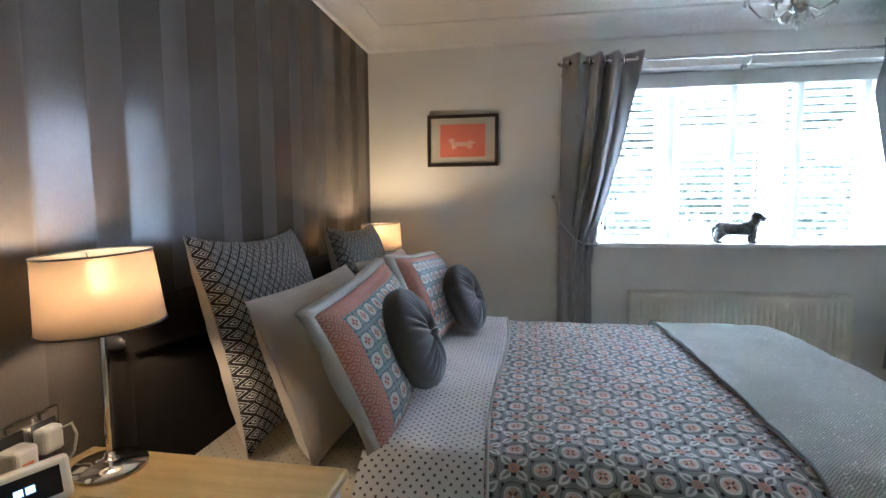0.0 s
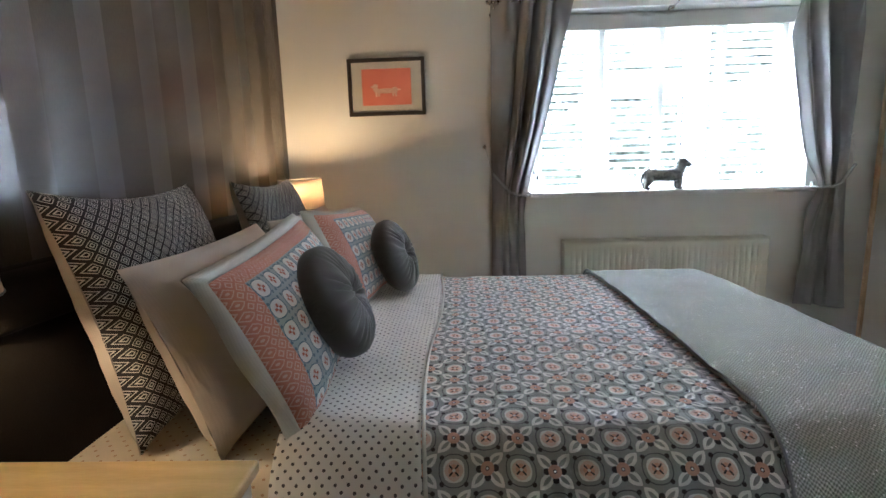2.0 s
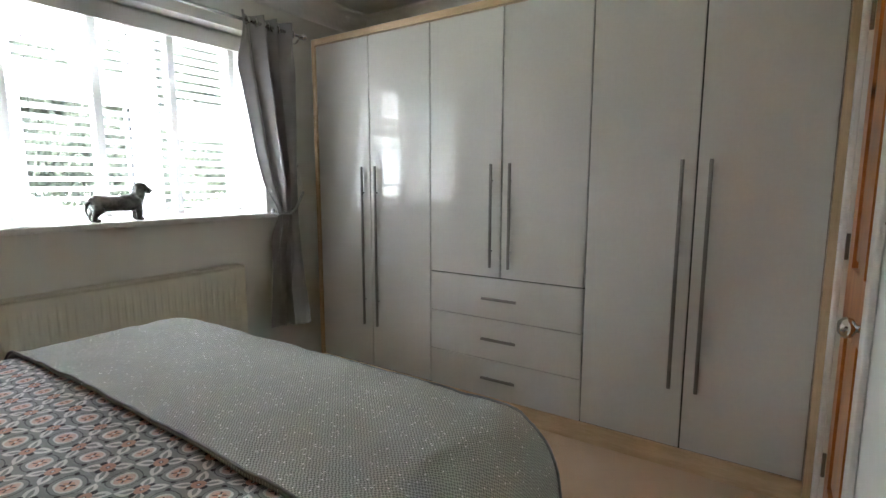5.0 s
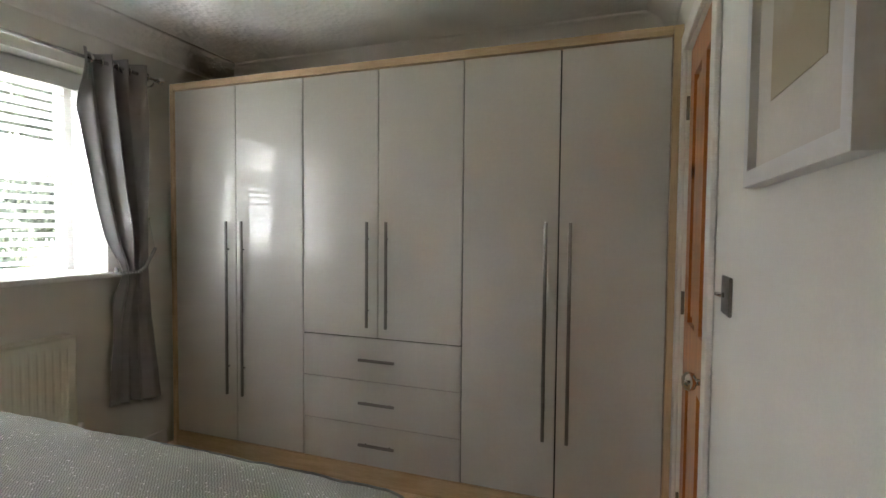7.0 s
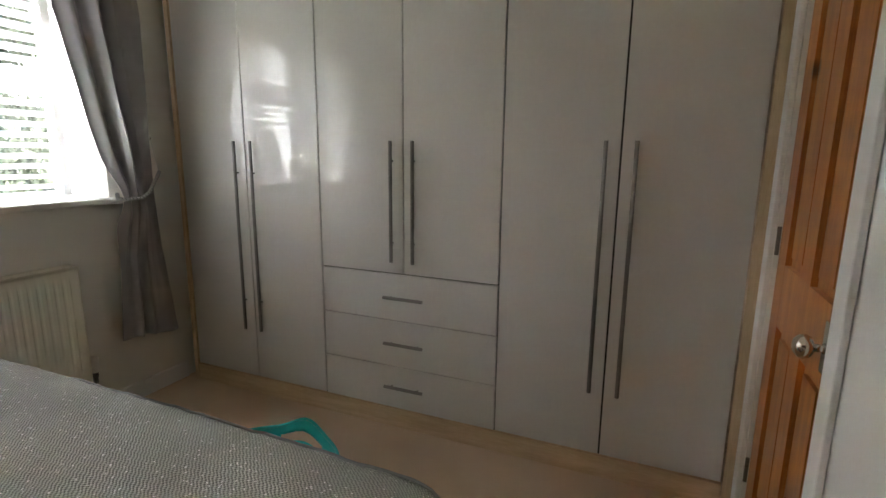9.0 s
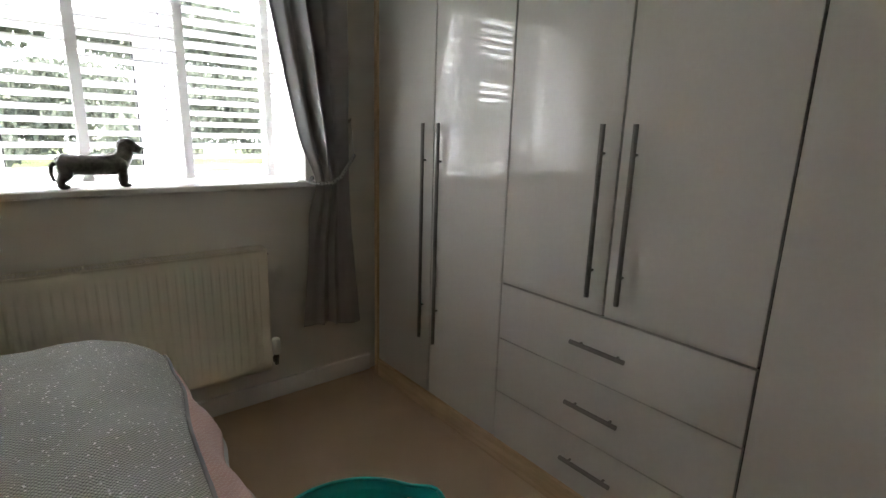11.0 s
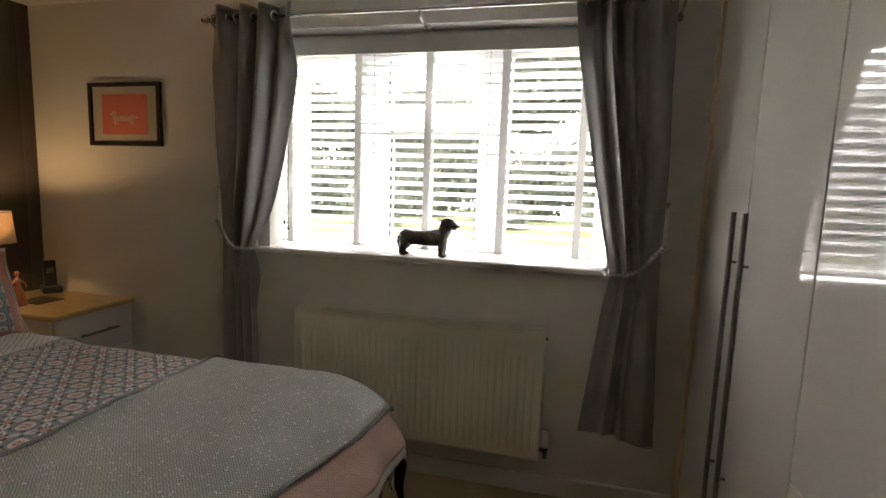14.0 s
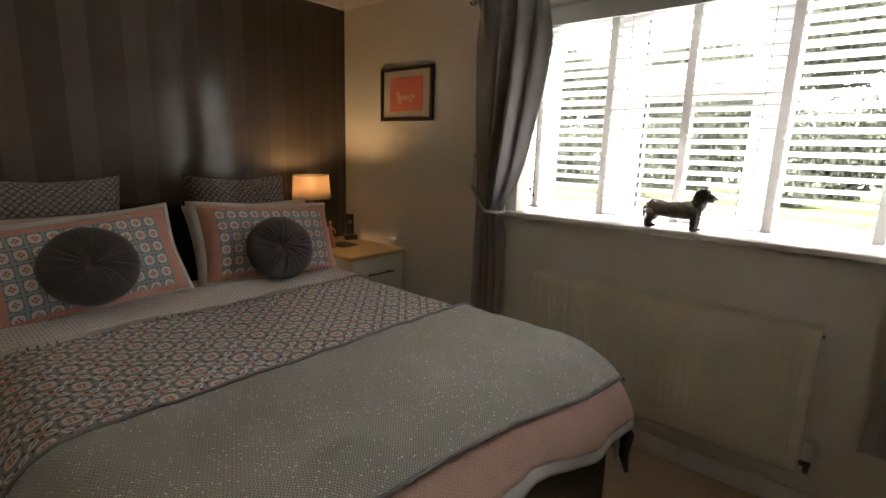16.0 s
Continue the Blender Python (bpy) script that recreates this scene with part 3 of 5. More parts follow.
def foliage(name, spans, count, size, label, seed):
    """A mass of small leaves inside uneven clumps."""
    rng = random.Random(seed)
    verts, faces = [], []
    for _ in range(count):
        cx, cy, cz, rx, ry, rz = rng.choice(spans)
        d = Vector((rng.gauss(0, 1), rng.gauss(0, 1), rng.gauss(0, 1))).normalized() * (rng.random() ** 0.45)
        p = Vector((cx + d.x * rx, cy + d.y * ry, cz + d.z * rz))
        q = Euler((rng.uniform(0, 6.3), rng.uniform(0, 6.3), rng.uniform(0, 6.3))).to_matrix()
        s = size * rng.uniform(0.6, 1.3)
        k = len(verts)
        for a, b, c in ((-1, 0, 0), (0, -0.45, 0.08), (1, 0, 0), (0, 0.45, 0.08)):
            verts.append(p + q @ Vector((a * s, b * s, c * s)))
        faces.append((k, k + 1, k + 2, k + 3))
    me = bpy.data.meshes.new(name)
    me.from_pydata([tuple(w) for w in verts], [], faces)
    me.materials.append(M["leaf"])
    ob = new(name, me)
    return tagged(ob, label, "hedge", kind="stuff")


rng = random.Random(4)
foliage("garden_hedge", [(-14 + 1.9 * i, 20.5 + rng.uniform(-0.8, 0.8), rng.uniform(1.1, 2.8), 1.8, 1.0, rng.uniform(1.2, 2.0)) for i in range(20)],
        170000, 0.095, "dark green garden hedge beyond the lawn", 5)
foliage("garden_shrubs", [(-2.5, 15.5, 0.9, 1.0, 0.7, 0.8), (1.2, 16.5, 0.7, 0.8, 0.6, 0.5), (4.4, 17.0, 0.9, 1.1, 0.7, 0.8), (8.8, 16.0, 1.0, 1.2, 0.7, 1.0)],
        5000, 0.11, "loose leafy garden shrubs", 6)
foliage("garden_trees", [(-8 + 2.2 * i + rng.uniform(-0.8, 0.8), 22 + rng.uniform(-1, 1), rng.uniform(3.6, 5.8), 1.8, 1.0, rng.uniform(1.2, 1.9)) for i in range(12)],
        90000, 0.12, "leafy tree crowns behind the garden hedge", 7)

# ---- wardrobes ----
FX = 3.463          # face of the doors
CARC = EAST - 0.004
DW = 0.4475
EDGES = [3.896 - DW * i for i in range(7)]
ZB, ZT = 0.098, 2.125


def bar_handle(name, parent, p0, p1, out=0.0225):
    """A round bar with two posts, standing off a face that looks to -x."""
    p0, p1 = Vector(p0), Vector(p1)
    d = (p1 - p0).normalized()
    bm = tube([p0, p1], 0.008, 12)
    run = (p1 - p0).length * 0.16
    for q in (p0 + d * run, p1 - d * run):
        add_tube(bm, [q, q + Vector((out, 0, 0))], 0.0045, 8)
    return part(name, bm, "steel", parent, smooth=False)


def wardrobe_unit(i, drawers):
    y1, y0 = EDGES[i * 2], EDGES[i * 2 + 2]
    ym = EDGES[i * 2 + 1]
    label = "cream gloss wardrobe with two doors above three drawers" if drawers else "tall cream gloss two-door wardrobe with long steel handles"
    w = thing("wardrobe", pose(FX, (y0 + y1) / 2, 0), label, "wardrobe", "fitted wardrobe run")
    cy = (y0 + y1) / 2
    # carcass coloured near black to put the shade into the door gaps
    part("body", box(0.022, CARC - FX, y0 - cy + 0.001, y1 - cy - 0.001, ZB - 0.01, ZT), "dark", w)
    z0 = 0.766 if drawers else ZB
    hz = (0.822, 1.361) if drawers else (0.372, 1.361)
    for a, b, hy in ((ym, y1, ym + 0.0535), (y0, ym, ym - 0.0535)):
        dr = part("door", box(0.0, 0.02, a - cy + 0.0034, b - cy - 0.0034, z0 + 0.002, ZT - 0.002, 0.0018), "lacquer", w)
        bar_handle("handle", dr, (-0.0215, hy - cy, hz[0]), (-0.0215, hy - cy, hz[1]))
    if drawers:
        for (a, b), hz in zip(((0.541, 0.761), (0.312, 0.5365), (ZB, 0.3075)), (0.652, 0.428, 0.209)):
            dr = part("drawer", box(0.0, 0.02, y0 - cy + 0.0034, y1 - cy - 0.0034, a, b, 0.0018), "lacquer", w)
            bar_handle("handle", dr, (-0.0215, 2.452 - cy, hz), (-0.0215, 2.652 - cy, hz))


for i in range(3):
    wardrobe_unit(i, i == 1)
oak_l = part("end_panel", box(3.452, CARC, EDGES[0] + 0.001, EDGES[0] + 0.026, 0.0, 2.166, 0.002), "oak_up")
tagged(oak_l, "pale oak end panel of the fitted wardrobes", "wardrobe panel")
oak_r = part("end_panel", box(3.452, CARC, SOUTH + 0.003, EDGES[6] - 0.001, 0.0, 2.166, 0.002), "oak_up")
tagged(oak_r, "pale oak end panel of the fitted wardrobes", "wardrobe panel")
top_f = part("cornice", box(3.452, CARC, EDGES[6], EDGES[0], ZT + 0.003, 2.166, 0.002), "oak")
tagged(top_f, "pale oak cornice board on top of the wardrobes", "wardrobe cornice")
kick = part("plinth", box(3.456, 3.474, EDGES[6], EDGES[0], 0.0, ZB - 0.004, 0.002), "oak")
tagged(kick, "pale oak plinth under the wardrobe doors", "wardrobe plinth")

# ---- bed ----
BX0, BX1, BY0, BY1 = 0.115, 2.22, 1.86, 3.38
bed = thing("bed", pose(1.1, 2.62, 0), "dark upholstered double bed with tall headboard", "bed")
ox, oy = 1.1, 2.62
part("base", box(BX0 - ox, BX1 + 0.06 - ox, BY0 + 0.02 - oy, BY1 - 0.02 - oy, 0.05, 0.42, 0.02, 3), "leather", bed)
for a in (BX0 + 0.12, BX1 - 0.05):
    for b in (BY0 + 0.1, BY1 - 0.1):
        part("foot", lathe([(0.0, 0.0), (0.022, 0.0), (0.03, 0.055), (0.0, 0.055)], 14, (a - ox, b - oy, 0)), "black", bed)


def pad(y0, y1, z0, z1):
    """A padded headboard field that bulges to +x."""
    def at(u, v):
        e = (1 - abs(2 * u - 1) ** 7) * (1 - abs(2 * v - 1) ** 7)
        return Vector((0.07 + 0.045 * e ** 0.6 - ox, y0 + (y1 - y0) * u - oy, z0 + (z1 - z0) * v))
    return sheet(40, 16, at, lambda u, v: (u * (y1 - y0), v * (z1 - z0)))


hb = part("headboard", box(0.012 - ox, 0.075 - ox, 1.82 - oy, 3.43 - oy, 0.05, 1.075, 0.03, 4), "suede", bed, "dark brown suede headboard with padded fields", True)
part("pad", pad(1.84, 3.41, 0.935, 1.07), "suede", hb, smooth=True)
for a, b in ((1.84, 2.625), (2.625, 3.41)):
    part("pad", pad(a, b, 0.35, 0.935), "suede", hb, smooth=True)
for y in (1.805, 3.445):
    part("scroll", add_blob(bmesh.new(), (0.060 - ox, y - oy, 0.985), (0.030, 0.010, 0.020)), "black", hb, smooth=True)
part("footboard", box(2.29 - ox, 2.345 - ox, 1.87 - oy, 3.375 - oy, 0.05, 0.54, 0.02, 3), "leather", bed)
part("scroll", tube([(2.30 - ox, 3.355 - oy, 0.47), (2.375 - ox, 3.365 - oy, 0.455), (2.41 - ox, 3.368 - oy, 0.41), (2.405 - ox, 3.365 - oy, 0.33), (2.42 - ox, 3.365 - oy, 0.27)], [0.03, 0.028, 0.024, 0.017, 0.008], 10), "leather", bed, smooth=True)


def soft_block(x0, x1, y0, y1, z0, z1, r):
    bm = box(x0, x1, y0, y1, z0, z1, r, 5)
    lay = bm.loops.layers.uv.verify()
    for f in bm.faces:
        for lp in f.loops:
            lp[lay].uv = (lp.vert.co.x, lp.vert.co.y + lp.vert.co.z)
    return bm


part("mattress", soft_block(BX0 + 0.012 - ox, BX1 - ox, BY0 - oy, BY1 - oy, 0.421, 0.645, 0.06), "sheet", bed, "mattress in a cream dotted fitted sheet", True)


# the duvet falls from its top edges in a round roll
TOPZ = 0.722
EY0, EY1, EX1 = 1.945, 3.292, 2.11
RS, RF = 0.165, 0.315


def roll(a, r):
    """Outward reach and drop for a length a of cloth past the edge."""
    if a <= 0:
        return 0.0, 0.0
    t = a / r
    if t < math.pi / 2:
        return r * math.sin(t), r * (1 - math.cos(t))
    return r, r + (a - r * math.pi / 2)


def drape(s, t, lift=0.0, hem_s=9.0, fold=1.0):
    """Place of the cloth point that lies s across (y) and t along (x) when flat."""
    hy, dy = roll(max(EY0 - s, s - EY1), RS)
    hx, dx = roll(t - EX1, RF)
    y = (EY0 - hy if s < EY0 else EY1 + hy if s > EY1 else s)
    x = min(t, EX1) + hx
    drop = (dx ** 1.7 + dy ** 1.7) ** (1 / 1.7)
    z = TOPZ - drop
    if dx > 0 and dy > 0:
        k = min(1.0, min(dx, dy) / 0.2)
        y += (-1 if s > EY1 else 1) * 0.05 * k
        x -= 0.05 * k
    w = fold * (0.008 * wavy(s, t, 0.3, 5.5) + 0.006 * wavy(s, t, 1.7, 14) + 0.0025 * wavy(s * 1.6, t, 4.1, 34))
    crown = 0.004 * (1 - ((s - 2.62) / 0.7) ** 2) if EY0 < s < EY1 else 0.0
    hang = ease(drop / 0.25) * 0.018 * fold
    y += (1 if s > 2.62 else -1) * hang * math.sin(t * 17 + 2 * wavy(t, 0, 0, 3)) * ease(dy / 0.1)
    x += hang * math.sin(s * 15 + 2 * wavy(s, 0, 0, 3)) * ease(dx / 0.15)
    up = 1.0 - ease(drop / 0.3)
    return Vector((x + lift * (1 - up) * ease(dx / 0.1), y + lift * (1 - up) * (0 if dy == 0 else 1 if s > 2.62 else -1), z + w + crown + lift * (0.25 + 0.75 * up)))


S0, S1 = EY0 - 0.50, EY1 + 0.42


def cloth_sheet(s0, s1, t0, t1, lift, step=0.02, t_of=None, fold=1.0):
    """Duvet-like sheet between flat coordinates; t_of(s, t) may bend its long edges."""
    nu, nv = max(2, round((s1 - s0) / step)), max(2, round((t1 - t0) / step))
    def flat(u, v):
        s, t = s0 + (s1 - s0) * u, t0 + (t1 - t0) * v
        return s, (t_of(s, t) if t_of else t)
    return sheet(nv, nu, lambda v, u: drape(*flat(u, v), lift, fold=fold), lambda v, u: tuple(reversed(flat(u, v))))


def hem_t(s, t):
    """The hem hangs lowest at the far corner."""
    return t - 0.12 * ease((3.32 - s) / 0.75) * ease((t - 2.25) / 0.25)


duvet = thing("duvet", pose(0, 0, 0), "tile-printed duvet in grey, white and coral with dotted turn-down", "duvet")
thicken(part("cover", cloth_sheet(S0, S1, 0.90, 2.36, 0.0), "duvet", duvet, smooth=True), 0.02)
thicken(part("turn_down", cloth_sheet(S0, S1, 0.66, 0.955, 0.012, 0.016, lambda s, t: t + 0.012 * math.sin(s * 5) * ease((t - 0.74) / 0.2)), "dots", duvet, "grey dotted turned-down edge", True), 0.022)
part("piping", tube([drape(S0 + (S1 - S0) * i / 90, 0.962 + 0.012 * math.sin((S0 + (S1 - S0) * i / 90) * 5), 0.014) for i in range(91)], 0.0045, 6), "edge_cloth", duvet, smooth=True)
thicken(part("border_band", cloth_sheet(S0 + 0.05, S1 - 0.02, 2.29, 2.54, 0.004, 0.0125, hem_t, 0.8), "hem_band", duvet, "blush and coral printed border at the foot", True), 0.012)
thicken(part("hem", cloth_sheet(S0 + 0.05, S1 - 0.02, 2.53, 2.575, 0.0, 0.012, hem_t, 0.8), "edge_cloth", duvet, smooth=True), 0.012)


# the throw lies across the foot end
def throw_t(s, t):
    bend = 0.022 * math.sin(math.pi * (s - S0) / (S1 - S0)) + 0.05 * min(0.0, s - EY0)
    k = 1 - ease((t - 1.68) / 0.5)
    t -= 0.11 * ease((3.25 - s) / 1.0) * (1 - k)
    return t + bend * k + 0.012 * math.sin(s * 6) * (1 - k)


throw_ob = thing("bed_throw", pose(0, 0, 0), "grey knitted throw with sequins across the bed foot", "throw")
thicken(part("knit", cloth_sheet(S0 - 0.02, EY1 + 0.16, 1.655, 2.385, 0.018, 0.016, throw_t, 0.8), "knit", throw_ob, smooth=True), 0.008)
for te in (1.655, 2.385):
    pts = []
    for i in range(121):
        s = S0 - 0.02 + (EY1 + 0.18 - S0) * i / 120
        pts.append(drape(s, throw_t(s, te), 0.022, fold=0.8))
    part("edging", tube(pts, 0.0055, 8, 0.6), "knit_edge", throw_ob, "darker knitted edging", True)


# ---- pillows and cushions: width along y, height up z, front to +x ----
def pillow_bm(w, h, t, taper=0.0, seed=0, sag=0.0, back=False, draw=0.028):
    def at(u, v):
        a, b = 2 * u - 1, 2 * v - 1
        ca, cb = abs(a) ** 2.4, abs(b) ** 2.4
        puff = max(0.0, (1 - ca)) ** 0.42 * max(0.0, (1 - cb)) ** 0.42
        pull = draw * (1 - a * a) * abs(b) ** 3 * h
        pull2 = draw * (1 - b * b) * abs(a) ** 3 * w
        y = a * w / 2 - math.copysign(pull2, a)
        z = h / 2 + b * h / 2 - math.copysign(pull, b)
        y *= 1 + taper * (0.5 - v)
        x = (t / 2) * puff * (1 - 0.25 * b * sag)
        x += 0.010 * wavy(y + seed, z, 3.1, 7) * (0.25 + puff) + 0.004 * wavy(y, z + seed, 9.1, 22)
        return Vector((-x * 0.9 if back else x, y, z))
    if back:
        return sheet(26, 26, lambda u, v: at(1 - u, v), lambda u, v: ((1 - u) * w, v * h))
    return sheet(34, 30, at, lambda u, v: (u * w, v * h))


def square_cushion(m, label, seed):
    c = thing("cushion", m, label, "cushion", "diamond weave cushions")
    part("cover", pillow_bm(0.585, 0.60, 0.19, 0, seed, draw=0.055), "lattice", c, smooth=True)
    part("backing", pillow_bm(0.585, 0.60, 0.19, 0, seed, back=True, draw=0.055), "cream_cloth", c, "plain cream cloth back", True)


square_cushion(pose(0.345, 2.194, 0.66, -1, -16, 0), "black and white diamond weave square cushion against the headboard", 1)
square_cushion(pose(0.365, 3.05, 0.65, -1, -16, -1), "black and white diamond weave square cushion against the headboard", 4)


def plain_pillow(m, seed):
    c = thing("pillow", m, "plain cream cotton pillow behind a printed pillow", "pillow", "plain pillows")
    part("cover", pillow_bm(0.72, 0.455, 0.19, 0.04, seed, 0.8), "cream_cloth", c, smooth=True)
    part("backing", pillow_bm(0.72, 0.455, 0.19, 0.04, seed, 0.8, back=True), "cream_cloth", c, smooth=True)


plain_pillow(pose(0.527, 2.255, 0.664, 1, -22.5, 0), 7)
plain_pillow(pose(0.53, 3.05, 0.664, 0, -22.5, -1), 8)


def printed_pillow(m, w, seed):
    """Medallion field, coral bands at its ends and top, pale flange around."""
    c = thing("pillow", m, "printed pillow with medallions, coral border and pale flange", "pillow", "printed pillows")
    h, t = 0.385, 0.165
    full = pillow_bm(w, h, t, 0.0, seed)
    lay = full.loops.layers.uv.active
    band = full.copy()
    blay = band.loops.layers.uv.active
    def edge(f, l):
        u = sum(lp[l].uv.x for lp in f.loops) / 4
        v = sum(lp[l].uv.y for lp in f.loops) / 4
        return u < 0.055 or u > w - 0.055 or v > h - 0.04 or v < 0.03
    bmesh.ops.delete(full, geom=[f for f in full.faces if edge(f, lay)], context="FACES")
    bmesh.ops.delete(band, geom=[f for f in band.faces if not edge(f, blay)], context="FACES")
    part("field", full, "pillow", c, smooth=True)
    part("border_band", band, "band", c, "coral lattice border", True)
    part("backing", pillow_bm(w, h, t, 0.0, seed, back=True), "dots", c, "grey dotted cloth back", True)
    ring = bmesh.new()
    lay = ring.loops.layers.uv.verify()
    n = 120
    inner, outer = [], []
    for i in range(n):
        a = i / n * 4
        k, f = int(a), a - int(a)
        p = [(2 * f - 1, -1), (1, 2 * f - 1), (1 - 2 * f, 1), (-1, 1 - 2 * f)][k]
        pull = 0.028 * (1 - p[0] ** 2) * abs(p[1]) ** 3 * h
        pull2 = 0.028 * (1 - p[1] ** 2) * abs(p[0]) ** 3 * w
        y, z = p[0] * w / 2 - math.copysign(pull2, p[0]), h / 2 + p[1] * h / 2 - math.copysign(pull, p[1])
        inner.append(ring.verts.new((0.004 + 0.010 * wavy(y + seed, z, 3.1, 7) * 0.25, y, z)))
        g = 0.026
        outer.append(ring.verts.new((0.006 * math.sin(i * 0.33 + seed) - 0.024, y + g * p[0] * (1 if abs(p[0]) > 0.96 else 0.9), z + g * p[1])))
    for i in range(n):
        j = (i + 1) % n
        f = ring.faces.new((inner[i], inner[j], outer[j], outer[i]))
        for lp in f.loops:
            lp[lay].uv = (lp.vert.co.y, lp.vert.co.z)
    thicken(part("flange", ring, "edge_cloth", c, "pale grey flange", True), 0.006, 0.0)


printed_pillow(pose(0.688, 2.242, 0.728, 4.4, -24, 1), 0.70, 2)
printed_pillow(pose(0.688, 3.02, 0.73, -4.0, -24, -1), 0.72, 5)


def round_cushion(m, seed):
    c = thing("round_cushion", m, "round charcoal velvet cushion with pleats and centre button", "cushion", "round velvet cushions")
    R, T = 0.168, 0.064
    bm = bmesh.new()
    lay = bm.loops.layers.uv.verify()
    nt, nr = 160, 44
    rows = []
    for j in range(nr + 1):
        k = 2 * j / nr - 1
        side = 1 if k > 0 else -1
        fi = min(abs(k), 0.985) * math.pi / 2
        ring = []
        for i in range(nt):
            th = 2 * math.pi * i / nt
            rr = R * math.cos(fi) ** 0.8
            q = rr / R
            # a plump round that is drawn in by the button, with gathers running out from it
            full = T * math.sin(fi) ** 0.75 * (1 - 0.42 * math.exp(-(q / 0.20) ** 2))
            sway = 1.9 * wavy(math.cos(th), math.sin(th), seed, 1.7) + 0.5 * q
            strong = 0.35 + 0.65 * ease(0.5 + 1.6 * wavy(math.cos(th) * 1.3, math.sin(th) * 1.3, seed + 4, 1.4))
            fine_ = abs(math.sin(12 * th + 3 * sway)) ** 0.7 - 0.64
            full += 0.013 * fine_ * strong * ease(abs(k) / 0.45) * (1 - ease((q - 0.55) / 0.55)) * ease(q / 0.12)
            full += 0.005 * wavy(q * math.cos(th), q * math.sin(th), seed, 2.6) * abs(k)
            rr *= 1 + 0.02 * wavy(math.cos(th), math.sin(th), seed + 9, 1.2)
            ring.append(bm.verts.new((side * full, rr * math.cos(th), 0.93 * rr * math.sin(th))))
        rows.append(ring)
    for j in range(nr):
        for i in range(nt):
            q = (i + 1) % nt
            f = bm.faces.new((rows[j][i], rows[j][q], rows[j + 1][q], rows[j + 1][i]))
            for lp in f.loops:
                lp[lay].uv = (lp.vert.co.y, lp.vert.co.z)
    bm.faces.new(rows[0][::-1]), bm.faces.new(rows[-1])
    part("cover", bm, "velvet", c, smooth=True)
    bt = part("button", lathe([(0, 0.010), (0.008, 0.009), (0.012, 0.005), (0.013, 0.0), (0, 0.0)], 16), "velvet", c, smooth=True)
    bt.matrix_basis = pose(0.031, 0, 0, 0, 90)


round_cushion(pose(0.712, 2.216, 0.917, 0, -24, 4), 1)
round_cushion(pose(0.772, 2.990, 0.897, 0, -22, -6), 2)

# ---- bedside chests ----
def bedside(m, label):
    """Width along y, front to +x; its foot in the origin's corner."""
    b = thing("bedside_chest", m, label, "bedside table", "bedside chests")
    w, d, h = 0.455, 0.62, 0.75
    part("body", box(0.0, d - 0.022, 0.012, w - 0.012, 0.0, h - 0.026, 0.002), "white", b)
    part("top", box(-0.005, d + 0.012, 0, w, h - 0.025, h, 0.007, 3), "oak_top", b, "pale oak top with rounded edge")
    for k in range(3):
        z0 = 0.065 + k * 0.220
        dr = part("drawer", box(d - 0.021, d - 0.002, 0.014, w - 0.014, z0, z0 + 0.217, 0.002), "white", b)
        bm = tube([(d + 0.026, 0.125, z0 + 0.118), (d + 0.026, w - 0.125, z0 + 0.118)], 0.006, 10)
        for y in (0.155, w - 0.155):
            add_tube(bm, [(d - 0.002, y, z0 + 0.118), (d + 0.026, y, z0 + 0.118)], 0.0045, 8)
        part("handle", bm, "steel", dr)


bedside(pose(0.04, 1.30, 0), "white three-drawer bedside chest with oak top")
bedside(pose(0.038, 3.51, 0), "white three-drawer bedside chest with oak top")

